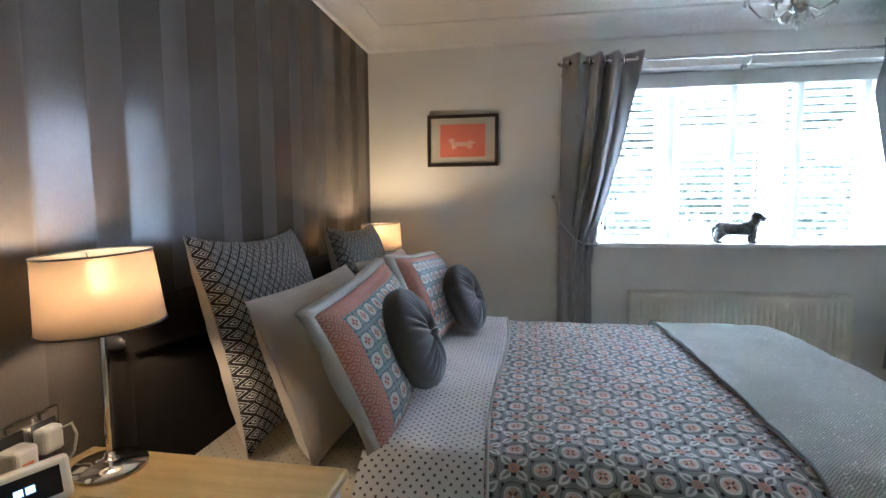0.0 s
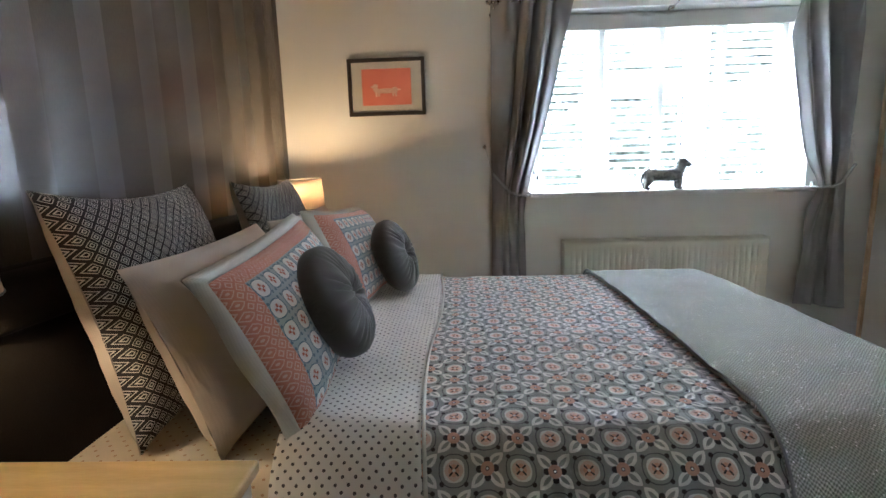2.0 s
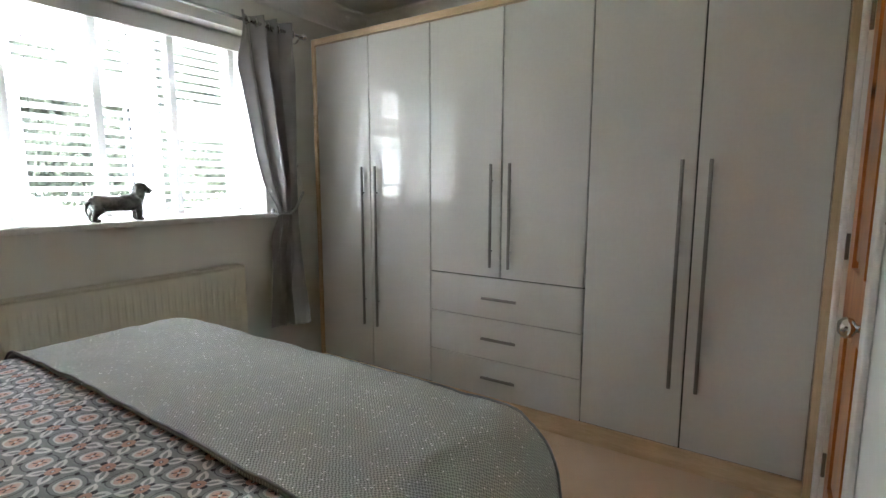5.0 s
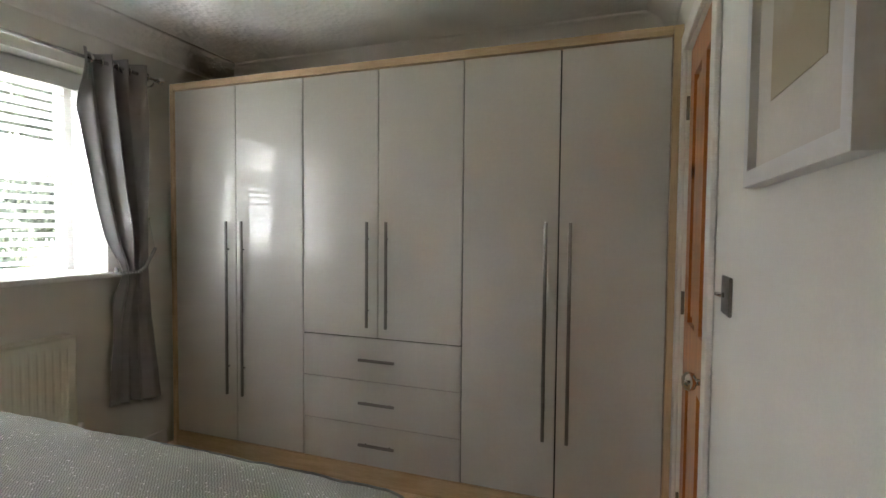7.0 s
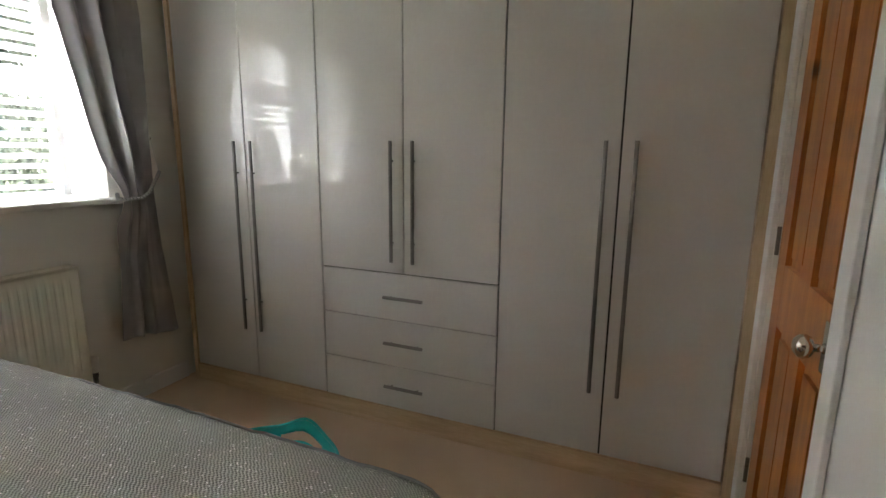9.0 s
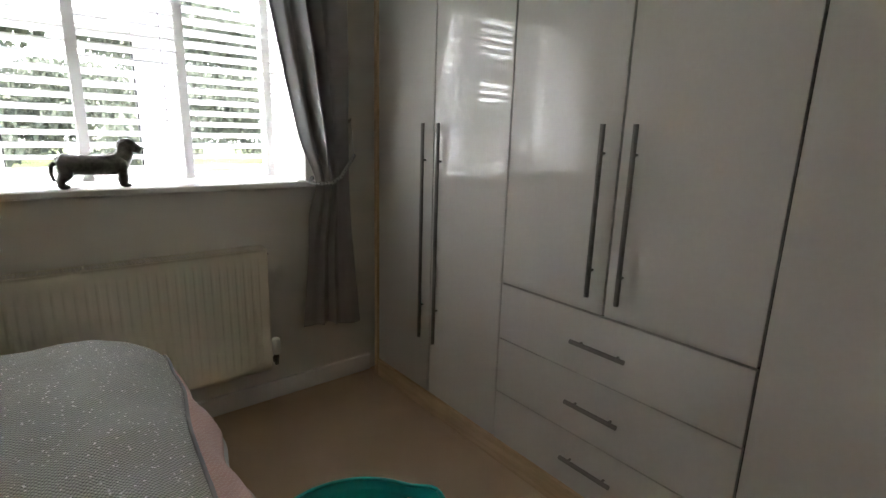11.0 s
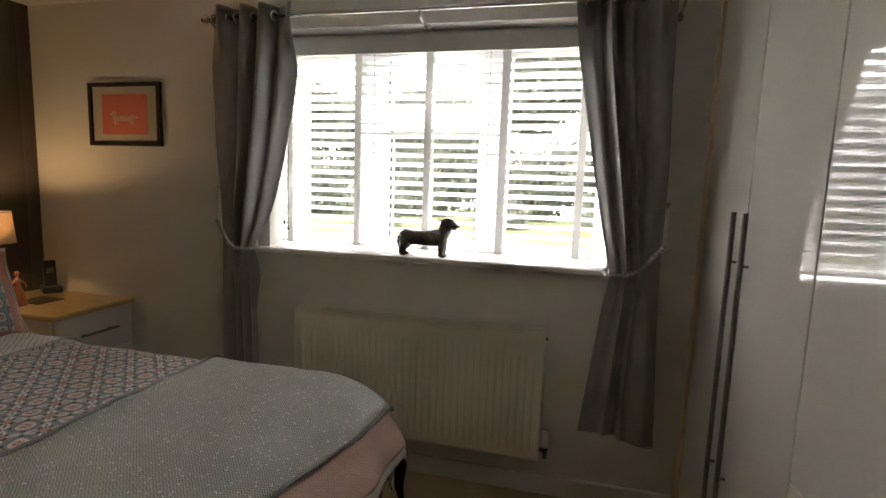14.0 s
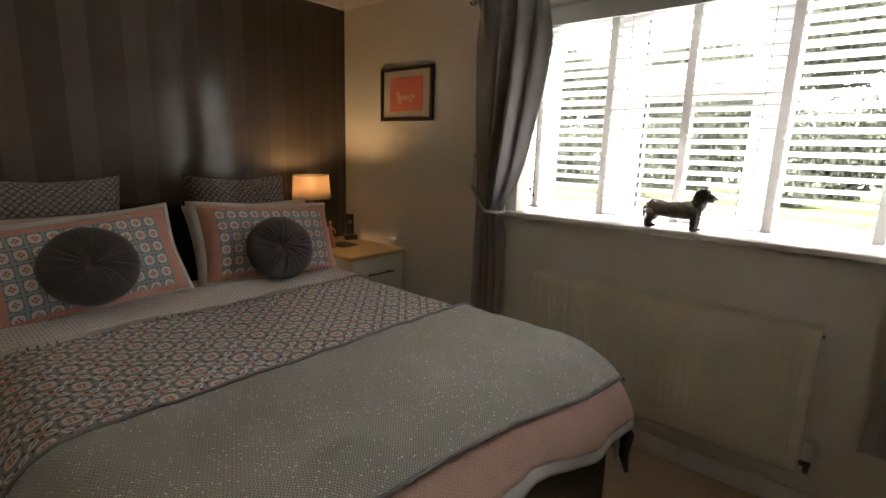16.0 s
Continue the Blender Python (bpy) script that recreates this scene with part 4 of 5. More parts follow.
# ---- table lamps ----
def table_lamp(m, top_r, bot_r, hs, lean):
    b = thing("table_lamp", m, "chrome stick table lamp with grey linen drum shade, lit", "lamp", "bedside lamps")
    part("base", lathe([(0, 0), (0.072, 0), (0.074, 0.006), (0.070, 0.014), (0.03, 0.022), (0.012, 0.027), (0.009, 0.036), (0, 0.036)], 40), "chrome", b, "round chrome foot", True)
    part("stem", tube([(0, 0, 0.03), (0, 0, hs + 0.06)], 0.0065, 12), "chrome", b)
    bm = bmesh.new()
    lay = bm.loops.layers.uv.verify()
    n, z0, z1 = 64, hs, hs + 0.153
    rows = [[bm.verts.new((r * math.cos(2 * math.pi * i / n), r * math.sin(2 * math.pi * i / n), z)) for i in range(n)] for r, z in ((bot_r, z0), (top_r, z1))]
    for i in range(n):
        j = (i + 1) % n
        f = bm.faces.new((rows[0][i], rows[0][j], rows[1][j], rows[1][i]))
        for lp, uv in zip(f.loops, ((i, 0), (i + 1, 0), (i + 1, 1), (i, 1))):
            lp[lay].uv = (uv[0] / n, uv[1] * 0.153)
    shd = thicken(part("shade", bm, "shade", b, "grey linen drum shade", True), 0.0016)
    shd.matrix_basis = Matrix.Translation((0, 0, z0 + 0.08)) @ pose(0, 0, 0, 2.6 * lean, -2.6 * lean) @ Matrix.Translation((0, 0, -z0 - 0.08))
    for r, z in ((bot_r, z0), (top_r, z1)):
        ring = tube([(r * math.cos(a), r * math.sin(a), z) for a in (2 * math.pi * i / 48 for i in range(49))], 0.0022, 6)
        part("rim", ring, "black", shd)
    sp = bmesh.new()
    for a in (0.4, 2.5, 4.6):
        add_tube(sp, [(0.012 * math.cos(a), 0.012 * math.sin(a), z1 - 0.05), (top_r * math.cos(a), top_r * math.sin(a), z1 - 0.004)], 0.0016, 6)
    part("spider", sp, "chrome", shd)
    part("socket", lathe([(0, hs + 0.03), (0.016, hs + 0.03), (0.016, hs + 0.07), (0, hs + 0.07)], 16), "black", b)
    part("bulb", lathe([(0, hs + 0.07), (0.011, hs + 0.072), (0.022, hs + 0.105), (0.021, hs + 0.122), (0.012, hs + 0.135), (0, hs + 0.138)], 20), "bulb", b, smooth=True).visible_shadow = False


table_lamp(pose(0.16, 1.672, 0.75), 0.107, 0.118, 0.316, 1.0)
table_lamp(pose(0.203, 3.563, 0.75), 0.112, 0.122, 0.309, 0.3)

# ---- radiator ----
RX0, RX1, RY, RZ0, RZ1 = 1.671, 2.879, 3.905, 0.198, 0.790
rad = thing("radiator", pose((RX0 + RX1) / 2, RY, 0), "cream enamelled panel radiator under the window", "radiator")
rx = (RX0 + RX1) / 2


def rad_face(u, v):
    x = RX0 + 0.002 + (RX1 - RX0 - 0.004) * u - rx
    z = RZ0 + (RZ1 - RZ0) * v
    k = ease((v - 0.07) / 0.03) * (1 - ease((v - 0.90) / 0.03)) * ease((u - 0.025) / 0.01) * (1 - ease((u - 0.965) / 0.01))
    ph = (u * 36) % 1.0
    rib = ease((ph - 0.12) / 0.14) * (1 - ease((ph - 0.74) / 0.14))
    return Vector((x, 0.003 * (1 - k * rib) - 0.002 + 0.012 * (abs(2 * v - 1) ** 24), z))


thicken(part("front_panel", sheet(432, 36, rad_face), "rad", rad, smooth=True), 0.002, 1.0)
part("back_panel", box(RX0 - rx + 0.01, RX1 - rx - 0.01, 0.070, 0.078, RZ0 + 0.02, RZ1 - 0.02), "rad", rad)
part("side_panel", box(RX0 - rx - 0.003, RX0 - rx + 0.001, 0.0, 0.082, RZ0 + 0.02, RZ1 + 0.002, 0.001), "rad", rad)
part("side_panel", box(RX1 - rx - 0.001, RX1 - rx + 0.003, 0.0, 0.082, RZ0 + 0.02, RZ1 + 0.002, 0.001), "rad", rad)
bm = boxes((RX0 - rx, RX1 - rx, -0.001, 0.010, RZ1 - 0.001, RZ1 + 0.003), (RX0 - rx, RX1 - rx, 0.072, 0.082, RZ1 - 0.001, RZ1 + 0.003))
for i in range(100):
    x = RX0 - rx + 0.006 + i * (RX1 - RX0 - 0.012) / 99
    add_box(bm, x - 0.0019, x + 0.0019, 0.010, 0.072, RZ1 - 0.001, RZ1 + 0.002)
part("top_grille", bm, "rad", rad)
# solid near-black block stands for the shaded inside below the grille
part("fin_block", box(RX0 - rx + 0.02, RX1 - rx - 0.02, 0.014, 0.066, RZ0 + 0.05, RZ1 - 0.03), "dark", rad)
vx = RX1 - rx + 0.028
vl = part("valve", lathe([(0, 0.345), (0.014, 0.345), (0.0195, 0.338), (0.0205, 0.275), (0.0165, 0.267), (0.0, 0.267)], 20, (vx, 0.02, 0)), "plastic", rad, "white thermostatic valve head", True)
bm = lathe([(0, 0.267), (0.012, 0.267), (0.013, 0.245), (0.010, 0.235), (0.010, 0.212), (0, 0.212)], 16, (vx, 0.02, 0))
add_tube(bm, [(vx, 0.02, 0.245), (RX1 - rx, 0.03, 0.245)], 0.010, 10)
add_tube(bm, [(vx, 0.02, 0.222), (vx, 0.05, 0.218), (vx, NORTH - RY - 0.001, 0.218)], 0.0075, 10)
part("pipe", bm, "pewter", vl, smooth=True)
for a in (RX0 - rx + 0.2, RX1 - rx - 0.24):
    part("bracket", box(a, a + 0.04, 0.078, 0.094, 0.25, 0.7), "rad", rad)
part("plug", tube([(RX1 - rx, 0.03, 0.762), (RX1 - rx + 0.014, 0.03, 0.762)], 0.008, 10), "chrome", rad)

# ---- venetian blind ----
bl = thing("venetian_blind", pose(2.30, NORTH + 0.115, 0), "white venetian blind with broad ladder tapes, slats open", "blind")
BW0, BW1 = 1.492 - 2.30, 3.108 - 2.30
part("headrail", box(BW0, BW1, -0.02, 0.03, 2.07, 2.125, 0.002), "valance", bl)
part("valance", box(BW0 - 0.002, BW1 + 0.002, -0.038, -0.026, 2.028, 2.112, 0.004), "valance", bl)


def slat_bm():
    bm = bmesh.new()
    rows = []
    for x in (BW0, BW1):
        up = [bm.verts.new((x, -0.025 + 0.05 * i / 4, 0.003 * (1 - (i / 2 - 1) ** 2) + 0.0018)) for i in range(5)]
        dn = [bm.verts.new((x, -0.025 + 0.05 * i / 4, 0.003 * (1 - (i / 2 - 1) ** 2) - 0.0018)) for i in range(5)]
        rows.append(up + dn[::-1])
    for i in range(10):
        j = (i + 1) % 10
        bm.faces.new((rows[0][i], rows[0][j], rows[1][j], rows[1][i]))
    bm.faces.new(rows[0][::-1]), bm.faces.new(rows[1])
    return bm


SLATS, SZ0, SZ1 = 20, 1.146, 2.016
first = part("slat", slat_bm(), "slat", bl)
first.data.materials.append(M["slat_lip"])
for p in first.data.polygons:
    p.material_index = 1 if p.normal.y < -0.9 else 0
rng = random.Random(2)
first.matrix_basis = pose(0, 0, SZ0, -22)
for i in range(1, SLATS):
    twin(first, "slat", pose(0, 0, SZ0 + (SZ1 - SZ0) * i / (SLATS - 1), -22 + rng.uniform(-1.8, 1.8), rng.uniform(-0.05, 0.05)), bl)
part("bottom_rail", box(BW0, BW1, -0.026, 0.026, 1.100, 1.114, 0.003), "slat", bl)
for x in (1.544, 1.915, 2.272, 2.633, 2.985):
    bm = sheet(1, 30, lambda u, v: Vector((x - 2.30 - 0.018 + 0.036 * u, -0.0285, 1.098 + v * 0.945)), lambda u, v: (u * 0.036, v * 0.945))
    sheet(1, 30, lambda u, v: Vector((x - 2.30 - 0.018 + 0.036 * u, 0.0285, 1.098 + v * 0.945)), lambda u, v: (u * 0.036, v * 0.945), bm)
    part("ladder_tape", bm, "tape", bl)
for x, z in ((1.515, 1.215), (1.535, 1.185)):
    cord = part("cord", tube([(x - 2.30, -0.034, 2.03), (x - 2.30 + 0.004, -0.034, 1.6), (x - 2.30, -0.034, z)], 0.0014, 6), "black", bl)
    part("acorn", lathe([(0, 0.0), (0.006, 0.002), (0.007, 0.012), (0.003, 0.026), (0, 0.03)], 12, (x - 2.30, -0.034, z - 0.028)), "black", cord, smooth=True)
part("tilt_cord", tube([(2.56 - 2.30, -0.034, 2.03), (2.563 - 2.30, -0.034, 1.5), (2.56 - 2.30, -0.034, 1.25)], 0.0012, 6), "black", bl)
part("tilt_cord", tube([(2.00 - 2.30, -0.034, 2.03), (2.003 - 2.30, -0.034, 1.7), (2.0 - 2.30, -0.034, 1.5)], 0.0012, 6), "black", bl)

# ---- curtains ----
PY, PZ = 3.872, 2.150
pole = thing("curtain_pole", pose(2.28, PY, PZ), "slim chrome curtain pole with ball finials", "curtain pole")
part("rod", tube([(1.245 - 2.28, 0, 0), (3.335 - 2.28, 0, 0)], 0.0095, 14), "chrome", pole, smooth=True)
for x in (1.232, 3.348):
    part("finial", add_blob(bmesh.new(), (x - 2.28, 0, 0), (0.021, 0.021, 0.021)), "chrome", pole, smooth=True)
for x in (1.262, 2.28, 3.318):
    bm = tube([(x - 2.28, 0, -0.012), (x - 2.28, 0.03, -0.034), (x - 2.28, NORTH - PY - 0.004, -0.04)], 0.006, 8)
    bm2 = lathe([(0, 0), (0.019, 0), (0.019, 0.006), (0, 0.006)], 16)
    bmesh.ops.transform(bm2, matrix=pose(x - 2.28, NORTH - PY - 0.001, -0.04, 90), verts=bm2.verts)
    br = part("bracket", bm, "chrome", pole, smooth=True)
    part("plate", bm2, "chrome", br)


def along(z, stops):
    """Smooth value at the height z between stops of (height, value), top first."""
    for (za, va), (zb, vb) in zip(stops, stops[1:]):
        if z >= zb:
            k = min(1.0, max(0.0, (za - z) / (za - zb)))
            return va + (vb - va) * k
    return stops[-1][1]


def curtain(side):
    """side -1: west of the window, 1: east. A flat outer panel, deep pleats, and an inner panel that turns back to the glass."""
    if side < 0:
        outer_x = ((2.2, 1.245), (1.6, 1.240), (1.09, 1.243), (0.36, 1.232))
        inner_x = ((2.2, 1.700), (2.0, 1.674), (1.75, 1.630), (1.46, 1.562), (1.25, 1.500), (1.14, 1.462), (1.08, 1.446), (0.95, 1.438), (0.36, 1.452))
        outer_y = ((2.2, 3.885), (1.5, 3.93), (1.09, 3.955), (0.36, 3.955))
        inner_y = ((2.2, 3.875), (1.5, 3.905), (1.09, 3.925), (0.36, 3.945))
        tie_in, tie_out, hook_x = 1.452, 1.262, 1.206
    else:
        outer_x = ((2.2, 3.300), (1.85, 3.304), (1.5, 3.325), (1.09, 3.325), (0.8, 3.333), (0.34, 3.348))
        inner_x = ((2.2, 2.915), (2.0, 2.940), (1.85, 2.968), (1.5, 3.035), (1.28, 3.080), (1.14, 3.110), (1.08, 3.120), (1.0, 3.118), (0.8, 3.090), (0.34, 3.033))
        outer_y = ((2.2, 3.885), (1.5, 3.945), (1.09, 3.960), (0.8, 3.945), (0.34, 3.900))
        inner_y = ((2.2, 3.900), (1.5, 3.905), (1.09, 3.890), (0.8, 3.925), (0.34, 3.895))
        tie_in, tie_out, hook_x = 3.112, 3.315, 3.345
    ztop, ztie = 2.198, 1.085
    c = thing("curtain", pose(0, 0, 0), "grey satin eyelet curtain tied back beside the window", "curtain", "window curtains")

    def at(u, v):
        # u from the outer to the inner edge, v from top to hem
        zbot = 0.345 + (0.035 * u if side > 0 else 0.0)
        z = ztop + (zbot - ztop) * v
        x0, x1 = along(z, outer_x), along(z, inner_x)
        gather = math.exp(-((z - ztie) / 0.12) ** 2)
        head = ease((z - 1.9) / 0.25)
        # cloth runs flat over the outer third, then in tight pleats, then flat again
        w = u + 0.045 * math.sin(2 * math.pi * u)
        x = x0 + (x1 - x0) * w
        y = along(z, outer_y) + (along(z, inner_y) - along(z, outer_y)) * u
        inside = ease((u - 0.24) / 0.14) * (1 - ease((u - 0.80) / 0.12))
        low = ease((ztie - 0.05 - z) / 0.3)
        ph = 2 * math.pi * 3.6 * (u - 0.22) + 0.35 * wavy(0, 0, z, 1.2)
        fold = math.sin(ph) + 0.22 * math.sin(2 * ph + 1.0)
        amp = (0.044 * (1 - 0.70 * gather) * (1 - 0.35 * low)) * max(inside, 0.75 * head)
        if low > 0:
            # below the tie two broad panels part round a narrow dark cleft
            amp *= 0.5
            y += 0.030 * low * math.exp(-((u - 0.52) / 0.07) ** 2)
        y += amp * fold
        x += 0.008 * math.cos(ph) * inside * (1 - gather)
        y += 0.075 * ease((u - 0.84) / 0.16) * (1 - low) * (1 - gather) * (1 - head)
        y -= 0.016 * math.sin(math.pi * min(1.0, u / 0.30)) * (1 - gather)
        y += 0.007 * wavy(u * 4, z * 2.2, side, 1.3) + 0.003 * wavy(u * 9, z * 7, side + 3, 1.3)
        y -= 0.012 * gather * math.sin(math.pi * u)
        return Vector((x, min(y, NORTH - 0.008) if z < 1.04 or u < 0.6 else y, z))
    panel = part("drape", sheet(170, 100, at, lambda u, v: (u * 1.1, v * 1.85)), "curtain", c, smooth=True)
    thicken(panel, 0.003, 0.0)
    for i in range(8):
        u = (i + 0.5) / 8
        p = at(u, (ztop - PZ) / (ztop - 0.345))
        e = part("eyelet", lathe([(0.012, -0.003), (0.021, -0.004), (0.023, 0.0), (0.021, 0.004), (0.012, 0.003), (0.012, -0.003)], 20), "chrome", c, smooth=True)
        e.matrix_basis = pose(p.x, PY, PZ, 0, 90, 25 if i % 2 else -25)
    # beaded tie: from the wall hook down across the outer panel, round the pleats and back
    tie = thing("tieback", pose(0, 0, 0), "clear beaded curtain tieback on a wall hook", "tieback", "curtain tiebacks")
    first_bead = None
    turn = [(hook_x, NORTH - 0.032, 1.362), (tie_out + side * 0.012, 3.905, 1.20), (tie_out * 0.62 + tie_in * 0.38, 3.868, 1.105), (tie_in * 0.62 + tie_out * 0.38, 3.858, 1.080),
            (tie_in - side * 0.006, 3.868, 1.076), (tie_in - side * 0.014, 3.905, 1.082), (tie_in + side * 0.03, 3.972, 1.10)]
    spots = []
    part("cord", tube(turn[:2], 0.0018, 6), "edge_cloth", tie)
    for (p, q) in zip(turn[1:], turn[2:]):
        p, q = Vector(p), Vector(q)
        count = max(2, round((q - p).length / 0.017))
        spots += [p.lerp(q, i / count) for i in range(count)]
    for p in spots:
        if first_bead is None:
            first_bead = part("bead", add_blob(bmesh.new(), (0, 0, 0), (0.0098, 0.0098, 0.0098), 8), "crystal", tie, smooth=True)
            first_bead.matrix_basis = pose(*p)
        else:
            twin(first_bead, "bead", pose(*p), tie)
    hk = part("hook", tube([(hook_x, NORTH, 1.365), (hook_x, NORTH - 0.03, 1.365), (hook_x, NORTH - 0.034, 1.38)], 0.004, 8), "chrome", tie, smooth=True)
    add = lathe([(0, 0), (0.011, 0), (0.011, 0.004), (0, 0.004)], 14)
    bmesh.ops.transform(add, matrix=pose(hook_x, NORTH - 0.001, 1.365, 90), verts=add.verts)
    part("plate", add, "chrome", hk)


curtain(-1)
curtain(1)

# ---- pictures ----
def bordered(name, m, w, h, edge, depth, frame_mat, mat_inset, label, print_mat, glazed=True):
    """A framed print: local x across, z up, front to -y, back at y = 0."""
    p = thing(name, m, label, "picture")
    bm = boxes((-w / 2, -w / 2 + edge, -depth, 0, -h / 2, h / 2), (w / 2 - edge, w / 2, -depth, 0, -h / 2, h / 2),
               (-w / 2 + edge, w / 2 - edge, -depth, 0, -h / 2, -h / 2 + edge), (-w / 2 + edge, w / 2 - edge, -depth, 0, h / 2 - edge, h / 2))
    part("border", bm, frame_mat, p)
    part("mount", box(-w / 2 + edge, w / 2 - edge, -depth * 0.55, -0.002, -h / 2 + edge, h / 2 - edge), "card", p, "pale card mount")
    a, b = mat_inset
    pr = part("print", box(-w / 2 + a, w / 2 - a, -depth * 0.55 - 0.0015, -depth * 0.55 - 0.0002, -h / 2 + b, h / 2 - b), print_mat, p)
    if glazed:
        part("glazing", box(-w / 2 + edge, w / 2 - edge, -depth * 0.8, -depth * 0.8 + 0.002, -h / 2 + edge, h / 2 - edge), "glass", p).visible_shadow = False
    return p, pr


M["card"] = plain("mount_card", (0.56, 0.53, 0.48), (0.62, 0.59, 0.54), 0.8, 6).mat
M["coral_print"] = plain("coral_print_paper", (0.72, 0.20, 0.14), (0.78, 0.25, 0.18), 0.7, 12).mat
M["pale_ink"] = plain("pale_print_ink", (0.72, 0.42, 0.34), (0.78, 0.55, 0.46), 0.7, 60).mat
M["dark_wood"] = wood("dark_wood_frame", (0.020, 0.014, 0.011), (0.045, 0.033, 0.027), 0.4, 8, (1, 1, 1))
M["silver"] = plain("silver_grey_frame", (0.60, 0.60, 0.59), (0.66, 0.66, 0.65), 0.35, 8, 0.0002, 90).mat
bp = Mat("beach_print_paper", 0.7)
bx, by, bz = bp.axes()
n1 = bp.noise(5, 4)
bp.set("Base Color", bp.mix(bp.ramp(bz * 1.6 + n1 * 0.5 + bx * 0.4, 0.12, 0.42), (0.42, 0.36, 0.25), (0.56, 0.58, 0.58)))
M["beach"] = bp.mat

pic1, pr = bordered("picture", pose(0.629, NORTH - 0.001, 1.732), 0.458, 0.328, 0.021, 0.02, "dark_wood", (0.083, 0.060),
                    "framed coral print of a pale long dog", "coral_print")
bm = bmesh.new()
FYP = -0.02 * 0.55 - 0.0022
for c, r in (((-0.005, -0.022), (0.062, 0.015)), ((0.050, -0.018), (0.018, 0.019)), ((-0.058, -0.020), (0.016, 0.017)), ((-0.066, 0.006), (0.015, 0.013)), ((-0.071, -0.008), (0.010, 0.018)),
             ((-0.084, 0.002), (0.013, 0.006)), ((0.055, -0.042), (0.006, 0.014)), ((0.038, -0.042), (0.006, 0.013)), ((-0.046, -0.042), (0.006, 0.013)), ((-0.062, -0.042), (0.006, 0.014)), ((0.074, -0.016), (0.014, 0.004))):
    bm.faces.new([bm.verts.new((c[0] + r[0] * math.cos(a), FYP - 0.0001 * len(bm.faces), c[1] + r[1] * math.sin(a))) for a in (2 * math.pi * k / 20 for k in range(20))])
part("motif", bm, "pale_ink", pr)

pic2, pr = bordered("picture", pose(2.0, SOUTH + 0.001, 1.716, 0, 0, 180), 0.43, 0.62, 0.026, 0.030, "silver", (0.105, 0.125),
                    "silver-grey box frame with a pale beach print", "beach", False)
bm = bmesh.new()
rng = random.Random(8)
for c in ((-0.03, 0.10), (0.06, 0.13), (0.02, 0.02), (0.09, 0.16), (-0.09, 0.06)):
    pts = [(c[0] + 0.012 * rng.uniform(0.6, 1.2) * math.cos(a), c[1] + 0.024 * rng.uniform(0.5, 1.2) * math.sin(a)) for a in (2 * math.pi * k / 9 for k in range(9))]
    bm.faces.new([bm.verts.new((x, -0.030 * 0.55 - 0.0025, z)) for x, z in pts])
part("motif", bm, "dark", pr)

# ---- dog ornament on the window board ----
bm = bmesh.new()
DX, DY, DZ = 2.287, NORTH + 0.022, 1.0795
add_tube(bm, [(DX - 0.105, DY, DZ + 0.085), (DX - 0.085, DY, DZ + 0.090), (DX - 0.03, DY, DZ + 0.086), (DX + 0.03, DY, DZ + 0.086), (DX + 0.075, DY, DZ + 0.092), (DX + 0.100, DY, DZ + 0.100)],
         [0.028, 0.040, 0.036, 0.039, 0.044, 0.030], 16)
add_tube(bm, [(DX + 0.075, DY, DZ + 0.095), (DX + 0.095, DY, DZ + 0.125), (DX + 0.103, DY, DZ + 0.150)], [0.036, 0.031, 0.026], 14)
add_blob(bm, (DX + 0.106, DY, DZ + 0.157), (0.034, 0.027, 0.030))
add_tube(bm, [(DX + 0.112, DY, DZ + 0.156), (DX + 0.132, DY, DZ + 0.150), (DX + 0.150, DY, DZ + 0.142)], [0.024, 0.019, 0.015], 12)
add_blob(bm, (DX + 0.155, DY, DZ + 0.148), (0.008, 0.008, 0.007), 8)
for s in (-1, 1):
    add_blob(bm, (DX + 0.094, DY + s * 0.019, DZ + 0.138), (0.021, 0.009, 0.039))
    add_tube(bm, [(DX + 0.082, DY + s * 0.017, DZ + 0.085), (DX + 0.086, DY + s * 0.020, DZ + 0.045), (DX + 0.084, DY + s * 0.020, DZ + 0.010)], [0.022, 0.015, 0.012], 10)
    add_blob(bm, (DX + 0.091, DY + s * 0.020, DZ + 0.009), (0.017, 0.011, 0.009), 8)
    add_tube(bm, [(DX - 0.088, DY + s * 0.016, DZ + 0.085), (DX - 0.082, DY + s * 0.021, DZ + 0.052), (DX - 0.100, DY + s * 0.020, DZ + 0.028), (DX - 0.098, DY + s * 0.020, DZ + 0.010)], [0.027, 0.022, 0.013, 0.012], 10)
    add_blob(bm, (DX - 0.090, DY + s * 0.020, DZ + 0.009), (0.017, 0.011, 0.009), 8)
add_tube(bm, [(DX - 0.108, DY, DZ + 0.096), (DX - 0.120, DY, DZ + 0.085), (DX - 0.122, DY + 0.004, DZ + 0.055), (DX - 0.116, DY + 0.008, DZ + 0.030)], [0.009, 0.008, 0.006, 0.004], 8)
bmesh.ops.scale(bm, vec=(1.06, 1.06, 1.0), space=Matrix.Translation((-DX, -DY, -DZ)), verts=bm.verts)
dog = part("dog_ornament", bm, "pewter", None, "aged pewter sausage dog ornament on the window sill", True)
tagged(dog, category="ornament")

